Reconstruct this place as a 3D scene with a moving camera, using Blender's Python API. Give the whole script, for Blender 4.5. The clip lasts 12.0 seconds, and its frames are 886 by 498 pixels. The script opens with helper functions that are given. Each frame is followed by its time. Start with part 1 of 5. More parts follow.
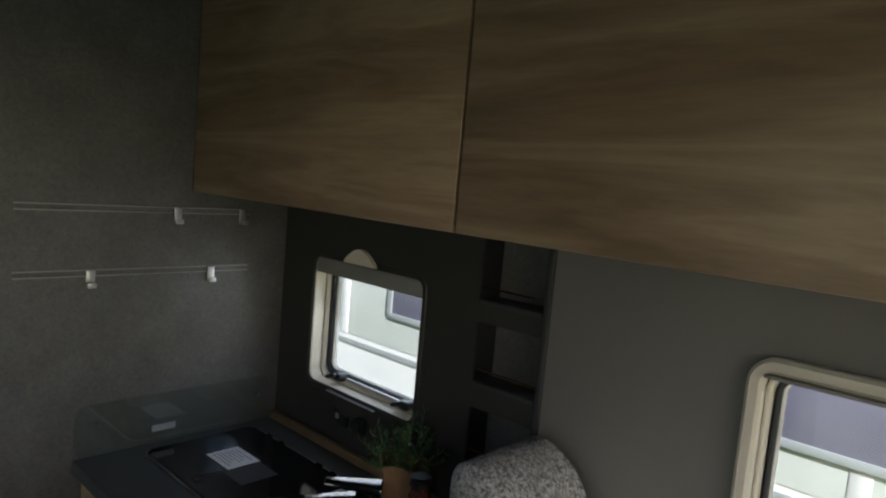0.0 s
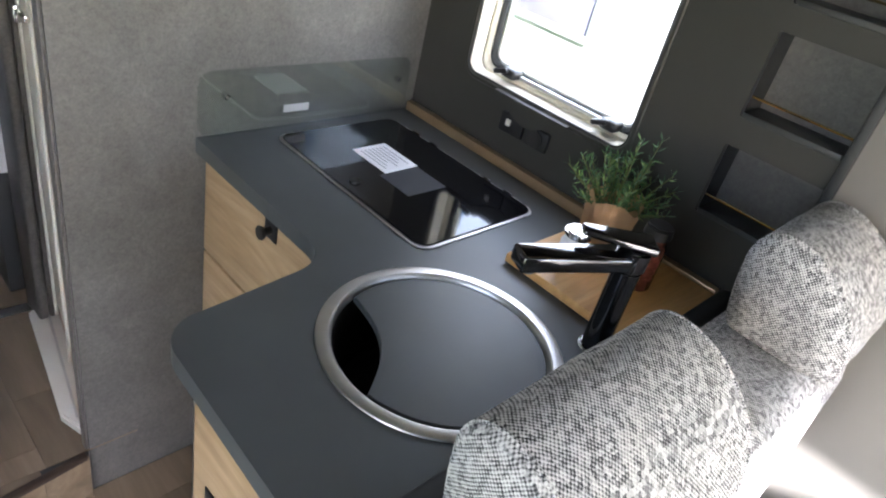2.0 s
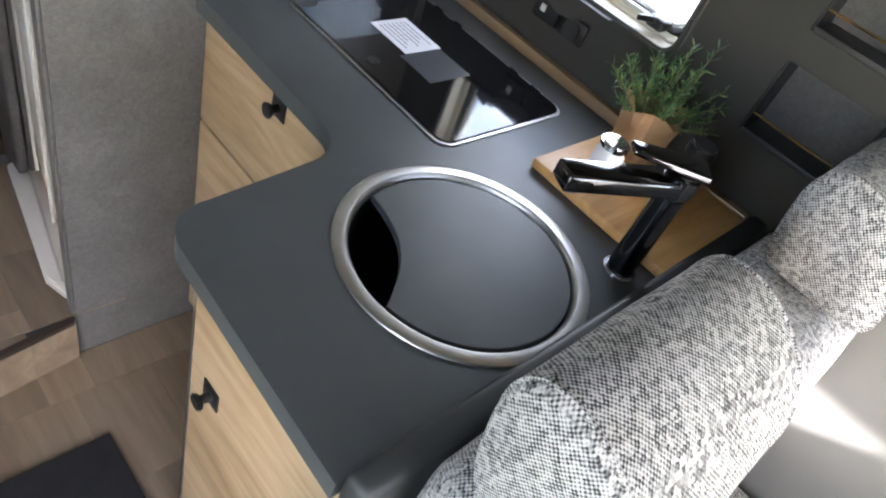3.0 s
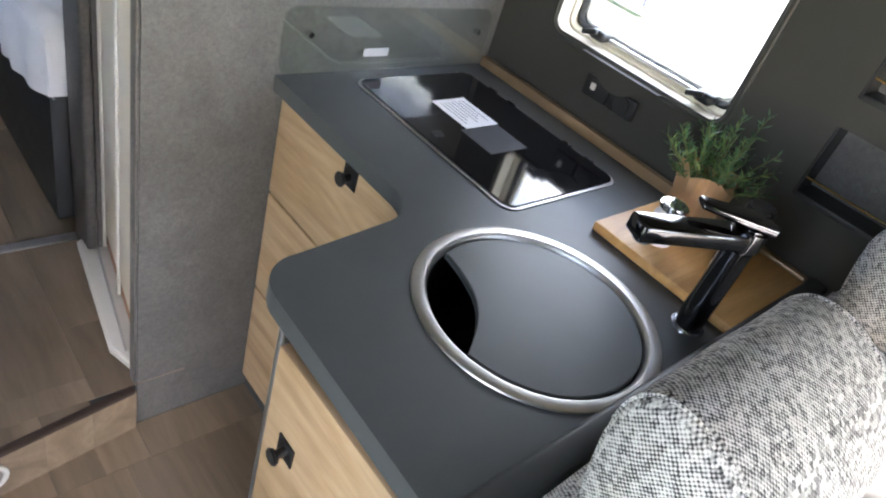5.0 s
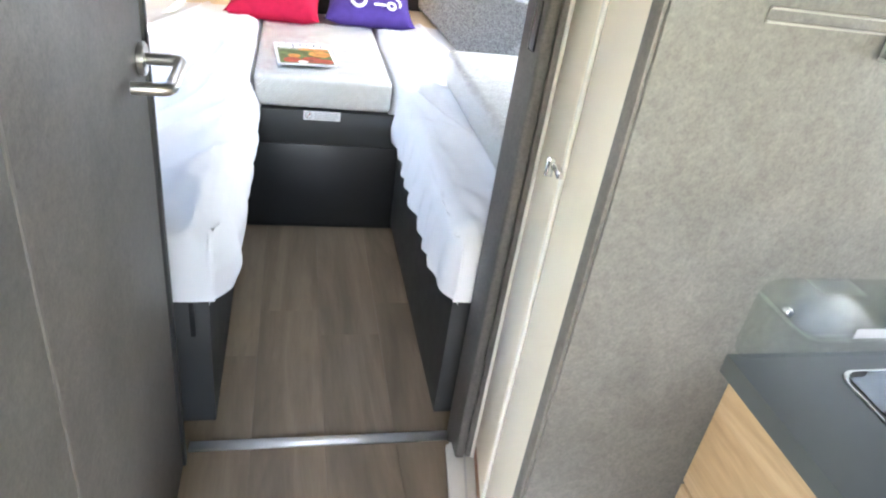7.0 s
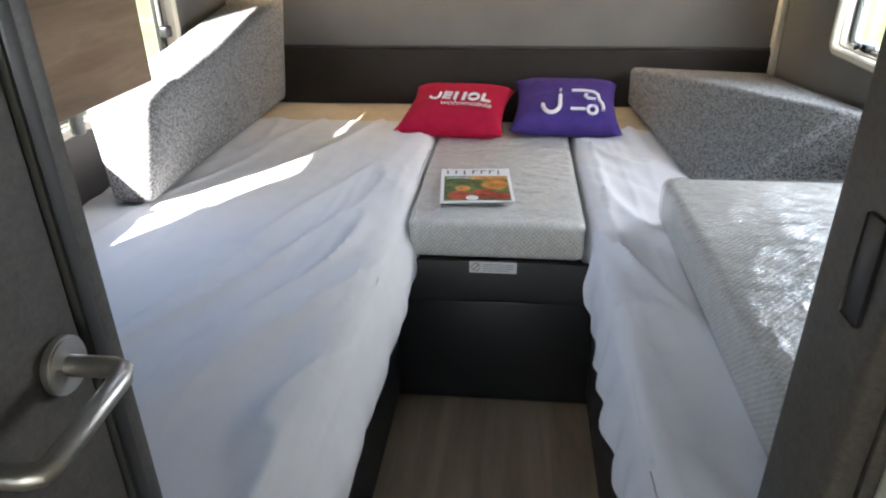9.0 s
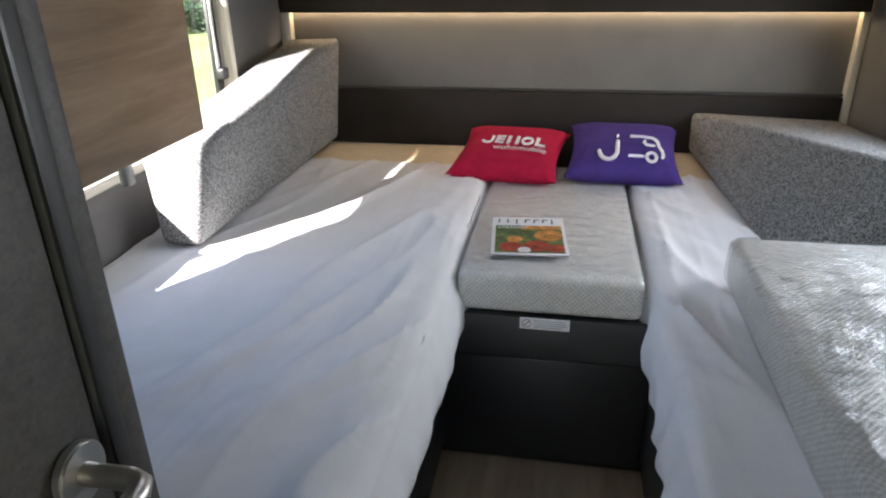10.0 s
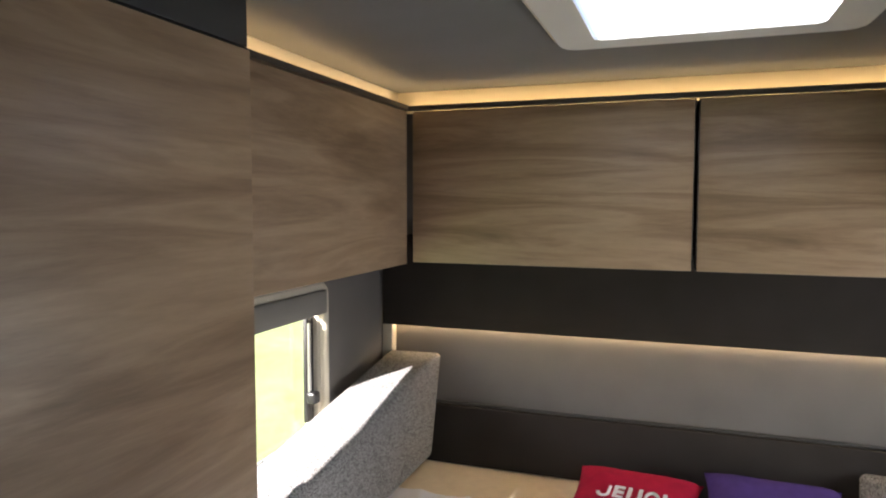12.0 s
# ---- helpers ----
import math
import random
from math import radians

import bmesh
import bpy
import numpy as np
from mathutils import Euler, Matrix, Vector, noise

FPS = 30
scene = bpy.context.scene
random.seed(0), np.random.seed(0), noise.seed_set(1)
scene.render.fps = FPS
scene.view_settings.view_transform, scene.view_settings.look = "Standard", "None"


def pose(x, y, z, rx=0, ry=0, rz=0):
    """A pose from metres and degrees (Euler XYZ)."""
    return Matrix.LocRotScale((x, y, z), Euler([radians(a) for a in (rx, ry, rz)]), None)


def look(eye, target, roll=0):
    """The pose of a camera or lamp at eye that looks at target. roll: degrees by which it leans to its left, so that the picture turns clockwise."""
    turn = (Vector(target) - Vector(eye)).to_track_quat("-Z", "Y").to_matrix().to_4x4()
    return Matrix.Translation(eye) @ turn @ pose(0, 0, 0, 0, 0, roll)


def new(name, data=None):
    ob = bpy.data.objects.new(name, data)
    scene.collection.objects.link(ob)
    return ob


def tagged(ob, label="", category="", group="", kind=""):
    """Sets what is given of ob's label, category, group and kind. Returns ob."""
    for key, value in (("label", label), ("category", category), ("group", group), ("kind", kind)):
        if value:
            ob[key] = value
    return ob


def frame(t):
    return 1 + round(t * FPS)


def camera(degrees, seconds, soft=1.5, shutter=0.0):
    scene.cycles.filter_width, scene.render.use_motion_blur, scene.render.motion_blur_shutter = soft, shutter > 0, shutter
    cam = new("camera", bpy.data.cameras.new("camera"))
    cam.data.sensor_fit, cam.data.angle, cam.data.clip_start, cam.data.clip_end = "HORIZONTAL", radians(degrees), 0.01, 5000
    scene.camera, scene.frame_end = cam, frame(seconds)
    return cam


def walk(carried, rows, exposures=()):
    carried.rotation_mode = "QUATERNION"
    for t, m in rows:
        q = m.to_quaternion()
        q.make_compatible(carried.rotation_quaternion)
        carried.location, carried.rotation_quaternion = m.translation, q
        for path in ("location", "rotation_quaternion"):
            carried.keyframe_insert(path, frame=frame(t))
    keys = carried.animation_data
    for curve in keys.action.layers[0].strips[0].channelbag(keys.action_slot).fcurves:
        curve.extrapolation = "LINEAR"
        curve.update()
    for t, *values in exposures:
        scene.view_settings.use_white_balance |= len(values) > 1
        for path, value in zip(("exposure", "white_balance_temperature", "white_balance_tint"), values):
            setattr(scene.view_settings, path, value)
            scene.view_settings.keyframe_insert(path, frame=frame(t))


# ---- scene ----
cam = camera(67.0, 12.0, 2.1)
PATH = [
    (0, (-0.119, 0.479, 1.654), (-1.474, 1.935, 1.448), 5.1),
    (0.5, (-0.201, 0.439, 1.628), (-1.609, 1.836, 1.369), 7.2),
    (1, (-0.383, 0.421, 1.594), (-1.65, 1.828, 0.948), 8.1),
    (1.5, (-0.502, 0.41, 1.566), (-1.636, 1.831, 0.733), 9.4),
    (2, (-0.664, 0.467, 1.515), (-1.731, 1.784, 0.453), 14.3),
    (2.5, (-0.74, 0.493, 1.48), (-1.705, 1.71, 0.22), 19.3),
    (2.7, (-0.754, 0.497, 1.493), (-1.622, 1.699, 0.15), 20.9),
    (4.3, (-0.782, 0.332, 1.451), (-1.528, 1.792, 0.306), 24.2),
    (4.5, (-0.778, 0.338, 1.449), (-1.566, 1.783, 0.314), 23.2),
    (5, (-0.762, 0.396, 1.456), (-1.785, 1.672, 0.305), 19.3),
    (5.5, (-0.746, 0.449, 1.459), (-2.079, 1.369, 0.284), 14.4),
    (6, (-0.786, 0.46, 1.447), (-2.297, 1.009, 0.257), 9.8),
    (6.5, (-0.968, 0.435, 1.433), (-2.533, 0.837, 0.254), 8.5),
    (7, (-1.155, 0.424, 1.463), (-2.814, 0.871, 0.439), 8.9),
    (7.5, (-1.367, 0.453, 1.46), (-3.134, 0.782, 0.584), 5.6),
    (7.7, (-1.487, 0.487, 1.459), (-3.277, 0.682, 0.589), 4.1),
    (9.3, (-1.845, 0.572, 1.463), (-3.61, 0.319, 0.557), -1.2),
    (9.5, (-1.855, 0.571, 1.468), (-3.614, 0.275, 0.564), -1.4),
    (10, (-1.912, 0.553, 1.487), (-3.706, 0.212, 0.671), -1.0),
    (10.5, (-2.12, 0.518, 1.502), (-3.968, 0.144, 0.835), -0.1),
    (11, (-2.258, 0.485, 1.638), (-4.093, -0.011, 1.018), -0.9),
    (11.5, (-2.266, 0.475, 1.712), (-4.135, -0.137, 1.347), -0.8),
    (12, (-2.236, 0.483, 1.742), (-4.115, -0.188, 1.605), 0.1),
]
EXPOSURES = [(0.0, 0.75, 6000, 14), (0.5, 1.45, 6000, 16), (1.0, 2.35, 5950, 17), (1.5, 2.75, 5950, 18), (2.5, 3.4, 6000, 17), (5.0, 3.4, 6050, 17), (5.5, 3.4, 6100, 17), (6.5, 4.3, 6150, 15), (7.0, 4.3, 6100, 13), (7.5, 3.95, 6150, 12), (9.5, 2.6, 6350, 13), (10.5, 2.3, 6350, 14), (11.0, 1.95, 6380, 15), (11.5, 1.95, 6500, 16), (12.0, 2.45, 6680, 16)]
walk(cam, [(t, look(eye, target, roll)) for t, eye, target, roll in PATH], EXPOSURES)

# ---- world, sun, large lights ----
SUN_TO = Vector((1.70, -1.0, 1.08)).normalized()
world = bpy.data.worlds.new("sky")
scene.world = world
world.use_nodes = True
wn = world.node_tree
sky = wn.nodes.new("ShaderNodeTexSky")
sky.sky_type, sky.sun_disc = "NISHITA", False
sky.sun_elevation = math.asin(SUN_TO.z)
sky.sun_rotation = math.atan2(SUN_TO.x, SUN_TO.y)
wn.nodes["Background"].inputs["Strength"].default_value = 0.15
wn.links.new(sky.outputs[0], wn.nodes["Background"].inputs["Color"])
sun_data = bpy.data.lights.new("sun", "SUN")
sun_data.energy, sun_data.angle, sun_data.color = 5.0, radians(0.6), (1.0, 0.96, 0.90)
sun_lamp = new("sun", sun_data)
sun_lamp.matrix_world = look(SUN_TO * 30, (0, 0, 0))


def window_light(name, eye, target, sx, sy, power, colour=(0.93, 0.97, 1.0)):
    """The sky's light in a window's opening."""
    d = bpy.data.lights.new(name, "AREA")
    d.shape, d.size, d.size_y, d.energy, d.color = "RECTANGLE", sx, sy, power, colour
    new(name, d).matrix_world = look(eye, target)


window_light("sky_light_cab", (1.9, 0.5, 1.3), (-1.5, 0.5, 0.9), 1.6, 0.7, 0.75)
window_light("sky_light_doorway", (-0.62, -0.72, 1.0), (-0.9, 1.6, 0.6), 0.6, 1.5, 1.0)
window_light("sky_light_kitchen", (-1.43, 1.70, 1.25), (-1.25, 0.9, 0.85), 0.38, 0.26, 0.28)
window_light("sky_light_rear_right", (-3.75, 1.70, 1.25), (-3.75, -1, 0.8), 0.8, 0.36, 2.0)


# ---- materials ----
def material(name):
    m = bpy.data.materials.new(name)
    m.use_nodes = True
    return m, m.node_tree.nodes, m.node_tree.links, m.node_tree.nodes["Principled BSDF"]


def coords(N, L, scale=(1, 1, 1), rot=(0, 0, 0)):
    tc, mp = N.new("ShaderNodeTexCoord"), N.new("ShaderNodeMapping")
    mp.inputs["Scale"].default_value, mp.inputs["Rotation"].default_value = scale, rot
    L.new(tc.outputs["Object"], mp.inputs["Vector"])
    return mp.outputs["Vector"]


def noise_tex(N, L, vec, scale, detail=4, rough=0.55, distort=0.0):
    t = N.new("ShaderNodeTexNoise")
    t.inputs["Scale"].default_value, t.inputs["Detail"].default_value = scale, detail
    t.inputs["Roughness"].default_value, t.inputs["Distortion"].default_value = rough, distort
    L.new(vec, t.inputs["Vector"])
    return t.outputs["Fac"]


def ramp(N, L, fac, stops):
    r = N.new("ShaderNodeValToRGB")
    while len(r.color_ramp.elements) < len(stops):
        r.color_ramp.elements.new(0.5)
    for e, (p, c) in zip(r.color_ramp.elements, stops):
        e.position, e.color = p, (*c, 1)
    L.new(fac, r.inputs["Fac"])
    return r.outputs["Color"]


def mix(N, L, a, b, fac, kind="MIX"):
    n = N.new("ShaderNodeMix")
    n.data_type, n.blend_type = "RGBA", kind
    for sock, v in ((n.inputs[0], fac), (n.inputs[6], a), (n.inputs[7], b)):
        if hasattr(v, "is_output"):
            L.new(v, sock)
        else:
            sock.default_value = v if isinstance(v, float) else (*v, 1)
    return n.outputs[2]


def bump(N, L, B, height, strength, distance=0.002):
    b = N.new("ShaderNodeBump")
    b.inputs["Strength"].default_value, b.inputs["Distance"].default_value = strength, distance
    L.new(height, b.inputs["Height"])
    L.new(b.outputs["Normal"], B.inputs["Normal"])


def plain(name, colour, rough=0.5, metal=0.0, vary=0.12, scale=6.0, bump_s=0.05, spec=0.5, grain=160.0):
    """A painted or moulded surface with faint blotches and a fine grain."""
    m, N, L, B = material(name)
    v = coords(N, L)
    lo, hi = [c * (1 - vary) for c in colour], [min(1, c * (1 + vary)) for c in colour]
    big = noise_tex(N, L, v, scale, 5)
    L.new(ramp(N, L, big, [(0.3, lo), (0.7, hi)]), B.inputs["Base Color"])
    rr = N.new("ShaderNodeMapRange")
    rr.inputs["To Min"].default_value, rr.inputs["To Max"].default_value = max(0.02, rough - 0.08), min(1, rough + 0.08)
    L.new(noise_tex(N, L, v, scale * 4, 4), rr.inputs["Value"])
    L.new(rr.outputs[0], B.inputs["Roughness"])
    B.inputs["Metallic"].default_value = metal
    B.inputs["Specular IOR Level"].default_value = spec
    if bump_s:
        bump(N, L, B, noise_tex(N, L, v, grain, 3), bump_s, 0.001)
    return m


def wood(name, dark, mid, light, along="x", rough=0.42, scale=1.0, per_object=False):
    """Straight-grained laminate with broad figure and fine pores."""
    m, N, L, B = material(name)
    s = {"x": (1.0, 9.0, 9.0), "y": (9.0, 1.0, 9.0), "z": (9.0, 9.0, 1.0)}[along]
    v = coords(N, L, tuple(c * scale for c in s))
    if per_object:
        info, add = N.new("ShaderNodeObjectInfo"), N.new("ShaderNodeVectorMath")
        mul = N.new("ShaderNodeMath")
        mul.operation, mul.inputs[1].default_value = "MULTIPLY", 37.0
        L.new(info.outputs["Random"], mul.inputs[0])
        L.new(v, add.inputs[0])
        L.new(mul.outputs[0], add.inputs[1])
        v = add.outputs[0]
    broad = noise_tex(N, L, v, 1.4, 5, 0.55, 0.9)
    fine = noise_tex(N, L, v, 9.0, 4, 0.7, 0.3)
    col = ramp(N, L, broad, [(0.32, dark), (0.47, mid), (0.56, light), (0.7, mid)])
    pores = ramp(N, L, fine, [(0.35, (0.72, 0.72, 0.72)), (0.6, (1.08, 1.08, 1.08))])
    col = mix(N, L, col, pores, 0.4, "MULTIPLY")
    if per_object:
        tone = ramp(N, L, info.outputs["Random"], [(0.0, (0.88, 0.88, 0.89)), (0.5, (1, 1, 1)), (1.0, (1.09, 1.08, 1.05))])
        col = mix(N, L, col, tone, 1.0, "MULTIPLY")
    L.new(col, B.inputs["Base Color"])
    B.inputs["Roughness"].default_value = rough
    bump(N, L, B, fine, 0.12, 0.001)
    return m


def tweed(name, dark, light, pitch=0.0040, bias=0.0, weave=0.25, flecks=0.24):
    """A two-colour weave: threads cross over and under at a fine pitch, with slubs and stray flecks."""
    m, N, L, B = material(name)
    v = coords(N, L)
    warp = N.new("ShaderNodeTexNoise")
    warp.inputs["Scale"].default_value = 70.0
    L.new(v, warp.inputs["Vector"])
    shift = N.new("ShaderNodeVectorMath")
    shift.operation = "MULTIPLY_ADD"
    shift.inputs[1].default_value = (pitch * 0.5,) * 3
    L.new(warp.outputs["Color"], shift.inputs[0])
    L.new(v, shift.inputs[2])
    sep = N.new("ShaderNodeSeparateXYZ")
    L.new(shift.outputs[0], sep.inputs[0])

    def math_node(op, a, b=None):
        n = N.new("ShaderNodeMath")
        n.operation = op
        for k, q in enumerate((a, b)):
            if q is None:
                continue
            if hasattr(q, "is_output"):
                L.new(q, n.inputs[k])
            else:
                n.inputs[k].default_value = q
        return n.outputs[0]

    x, y, z = [math_node("SINE", math_node("MULTIPLY", sep.outputs[k], 2 * math.pi / pitch)) for k in range(3)]
    tn, ns = N.new("ShaderNodeTexCoord"), N.new("ShaderNodeSeparateXYZ")
    L.new(tn.outputs["Normal"], ns.inputs[0])
    nx, ny, nz = [math_node("POWER", math_node("ABSOLUTE", ns.outputs[k]), 3.0) for k in range(3)]
    p = math_node("ADD", math_node("ADD", math_node("MULTIPLY", math_node("MULTIPLY", x, y), nz), math_node("MULTIPLY", math_node("MULTIPLY", y, z), nx)), math_node("MULTIPLY", math_node("MULTIPLY", z, x), ny))
    cells = N.new("ShaderNodeTexVoronoi")
    cells.inputs["Scale"].default_value = 1.0 / pitch
    cells.inputs["Randomness"].default_value = 0.45
    L.new(v, cells.inputs["Vector"])
    fleck = N.new("ShaderNodeSeparateColor")
    L.new(cells.outputs["Color"], fleck.inputs[0])
    p = math_node("ADD", math_node("MULTIPLY", p, weave), math_node("MULTIPLY", fleck.outputs[0], flecks))
    p = math_node("ADD", p, math_node("MULTIPLY", noise_tex(N, L, v, 45.0, 3), 0.10))
    mid = tuple((a + b) / 2 for a, b in zip(dark, light))
    L.new(ramp(N, L, p, [(0.02 + bias, dark), (0.16 + bias, mid), (0.33 + bias, light)]), B.inputs["Base Color"])
    B.inputs["Roughness"].default_value = 0.95
    B.inputs["Specular IOR Level"].default_value = 0.15
    bump(N, L, B, p, 0.5, 0.002)
    return m


def sheen(N, L, normal=None, power=4.0, low=0.03, high=0.7):
    """How far a clear sheet mirrors: little face on, much at a grazing angle."""
    lw, pw, rg = N.new("ShaderNodeLayerWeight"), N.new("ShaderNodeMath"), N.new("ShaderNodeMapRange")
    pw.operation, pw.inputs[1].default_value = "POWER", power
    rg.inputs["To Min"].default_value, rg.inputs["To Max"].default_value = low, high
    L.new(lw.outputs["Facing"], pw.inputs[0])
    L.new(pw.outputs[0], rg.inputs["Value"])
    if normal:
        L.new(normal, lw.inputs["Normal"])
    return rg.outputs[0]


def glass(name, tint=(0.97, 0.985, 0.98), low=0.03, rough=0.02):
    m, N, L, B = material(name)
    tr, gl, ms = N.new("ShaderNodeBsdfTransparent"), N.new("ShaderNodeBsdfGlossy"), N.new("ShaderNodeMixShader")
    tr.inputs[0].default_value = (*tint, 1)
    gl.inputs["Roughness"].default_value = rough
    L.new(sheen(N, L, None, 4.0, low), ms.inputs[0])
    L.new(tr.outputs[0], ms.inputs[1])
    L.new(gl.outputs[0], ms.inputs[2])
    L.new(ms.outputs[0], N["Material Output"].inputs[0])
    return m


def glow(name, colour, power):
    m, N, L, B = material(name)
    B.inputs["Base Color"].default_value = (*colour, 1)
    B.inputs["Emission Color"].default_value = (*colour, 1)
    B.inputs["Emission Strength"].default_value = power
    return m


def film_plastic(name):
    """Clear crinkled wrapping film."""
    m, N, L, B = material(name)
    out = N["Material Output"]
    v = coords(N, L)
    tr, gl, ms = N.new("ShaderNodeBsdfTransparent"), N.new("ShaderNodeBsdfGlossy"), N.new("ShaderNodeMixShader")
    tr.inputs[0].default_value = (0.97, 0.975, 0.975, 1)
    gl.inputs["Roughness"].default_value = 0.08
    bp = N.new("ShaderNodeBump")
    bp.inputs["Strength"].default_value, bp.inputs["Distance"].default_value = 0.8, 0.02
    L.new(noise_tex(N, L, v, 14.0, 5, 0.6, 1.2), bp.inputs["Height"])
    L.new(bp.outputs[0], gl.inputs["Normal"])
    L.new(sheen(N, L, bp.outputs[0], 2.6, 0.07, 0.6), ms.inputs[0])
    L.new(tr.outputs[0], ms.inputs[1])
    L.new(gl.outputs[0], ms.inputs[2])
    L.new(ms.outputs[0], out.inputs[0])
    return m


BLIND = plain("grey_blind", (0.24, 0.23, 0.21), 0.6)
PEPPER = plain("pepper_glass", (0.10, 0.03, 0.02), 0.2, 0, 0.7, 120)
OAK_X = wood("oak_laminate", (0.205, 0.135, 0.078), (0.31, 0.213, 0.131), (0.38, 0.272, 0.172), "x")
OAK_Y = wood("oak_laminate_across", (0.205, 0.135, 0.078), (0.31, 0.213, 0.131), (0.38, 0.272, 0.172), "y")
OAK_PALE = wood("pale_oak_laminate", (0.29, 0.18, 0.088), (0.42, 0.28, 0.15), (0.50, 0.35, 0.205), "x")
FLOOR_OAK = wood("floor_plank_oak", (0.165, 0.120, 0.076), (0.225, 0.168, 0.108), (0.275, 0.208, 0.136), "x", 0.5, 0.5, True)
PINE = wood("pine_board", (0.52, 0.27, 0.085), (0.65, 0.36, 0.125), (0.73, 0.44, 0.175), "y", 0.45)


def stone_laminate(name, lo, mid, hi):
    m, N, L, B = material(name)
    v = coords(N, L)
    a = noise_tex(N, L, v, 7.0, 8, 0.7, 0.3)
    b = noise_tex(N, L, v, 210.0, 4, 0.7)
    c = noise_tex(N, L, v, 85.0, 3, 0.75, 0.4)
    col = ramp(N, L, a, [(0.3, lo), (0.5, mid), (0.72, hi)])
    sp = ramp(N, L, b, [(0.36, (0.82, 0.82, 0.82)), (0.5, (1, 1, 1)), (0.66, (1.14, 1.13, 1.12))])
    col = mix(N, L, col, sp, 0.8, "MULTIPLY")
    fl = ramp(N, L, c, [(0.34, (0.70, 0.69, 0.67)), (0.5, (1, 1, 1)), (0.66, (1.30, 1.27, 1.22))])
    L.new(mix(N, L, col, fl, 0.5, "MULTIPLY"), B.inputs["Base Color"])
    B.inputs["Roughness"].default_value = 0.48
    bump(N, L, B, b, 0.12, 0.001)
    return m


STONE = stone_laminate("grey_stone_laminate", (0.088, 0.086, 0.080), (0.114, 0.111, 0.104), (0.146, 0.142, 0.133))
STONE_DARK = stone_laminate("dark_stone_laminate", (0.085, 0.08, 0.075), (0.11, 0.104, 0.098), (0.14, 0.13, 0.12))
ANTHRACITE = plain("anthracite_board", (0.036, 0.038, 0.038), 0.5, 0, 0.15)
DARK_WALL = plain("dark_wall_covering", (0.032, 0.031, 0.026), 0.6, 0, 0.1, 5, 0.15)
BEIGE_WALL = plain("beige_wall_covering", (0.168, 0.16, 0.142), 0.6, 0, 0.06, 4, 0.15)
REAR_PANEL = plain("dark_brown_padded_panel", (0.032, 0.027, 0.024), 0.75, 0, 0.12, 6, 0.2, 0.2)
GREY_WALL = plain("grey_wall_covering", (0.150, 0.144, 0.135), 0.7, 0, 0.08, 5, 0.2)
CEILING_MAT = plain("ceiling_covering", (0.16, 0.165, 0.165), 0.7, 0, 0.06, 5, 0.15)
WORKTOP_MAT = plain("slate_worktop", (0.068, 0.074, 0.075), 0.46, 0, 0.1, 9, 0.06, 0.45, 400)
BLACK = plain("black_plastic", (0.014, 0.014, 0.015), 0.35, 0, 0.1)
RUBBER = plain("black_rubber", (0.018, 0.018, 0.018), 0.7, 0, 0.1)
WHITE_PLASTIC = plain("white_plastic", (0.72, 0.71, 0.66), 0.4, 0, 0.03)
CREAM_PLASTIC = plain("cream_plastic", (0.66, 0.61, 0.50), 0.42, 0, 0.04)
DOOR_CREAM = plain("cream_door_panel", (0.86, 0.80, 0.68), 0.42, 0, 0.03)
# golden tint carries the warm light's reflection on the niche rails
GLINT_METAL = plain("warm_glint_rail", (0.80, 0.58, 0.28), 0.12, 1.0, 0.03, 8, 0)
STEEL = plain("brushed_steel", (0.60, 0.585, 0.56), 0.38, 1.0, 0.08, 20)
CHROME = plain("chrome", (0.72, 0.72, 0.73), 0.06, 1.0, 0.03, 8, 0)
DARK_CHROME = plain("dark_chrome", (0.12, 0.12, 0.125), 0.10, 1.0, 0.05, 8, 0)
RAIL_METAL = plain("dull_rail_metal", (0.30, 0.295, 0.285), 0.4, 0.7)
ALU = plain("aluminium", (0.60, 0.60, 0.59), 0.35, 1.0, 0.06, 20)
HOB_GLASS = plain("black_glass", (0.006, 0.006, 0.007), 0.04, 0, 0.05, 4, 0)
TWEED = tweed("black_and_white_tweed", (0.05, 0.05, 0.053), (0.66, 0.65, 0.63), 0.0046, 0.0, 0.30, 0.26)
TWEED_FINE = tweed("grey_flecked_fabric", (0.10, 0.10, 0.102), (0.38, 0.376, 0.372), 0.0034, 0.08, 0.05, 0.40)
SHEET = plain("white_cotton_sheet", (0.80, 0.80, 0.82), 0.9, 0, 0.02, 12, 0.2, 0.1, 500)
CREAM_FOAM = plain("cream_mattress_cover", (0.72, 0.62, 0.46), 0.9, 0, 0.05, 20, 0.3, 0.1, 260)
KNIT = tweed("white_knitted_mattress", (0.58, 0.57, 0.54), (0.82, 0.81, 0.78), 0.013, -0.02, 0.22, 0.12)
FILM = film_plastic("clear_wrapping_film")
PANE = glass("acrylic_pane")
def milky(name):
    """Translucent white acrylic."""
    m, N, L, B = material(name)
    tl, tr, ms = N.new("ShaderNodeBsdfTranslucent"), N.new("ShaderNodeBsdfTransparent"), N.new("ShaderNodeMixShader")
    tl.inputs[0].default_value = (0.9, 0.92, 0.93, 1)
    ms.inputs[0].default_value = 0.03
    L.new(tl.outputs[0], ms.inputs[1])
    L.new(tr.outputs[0], ms.inputs[2])
    L.new(ms.outputs[0], N["Material Output"].inputs[0])
    return m


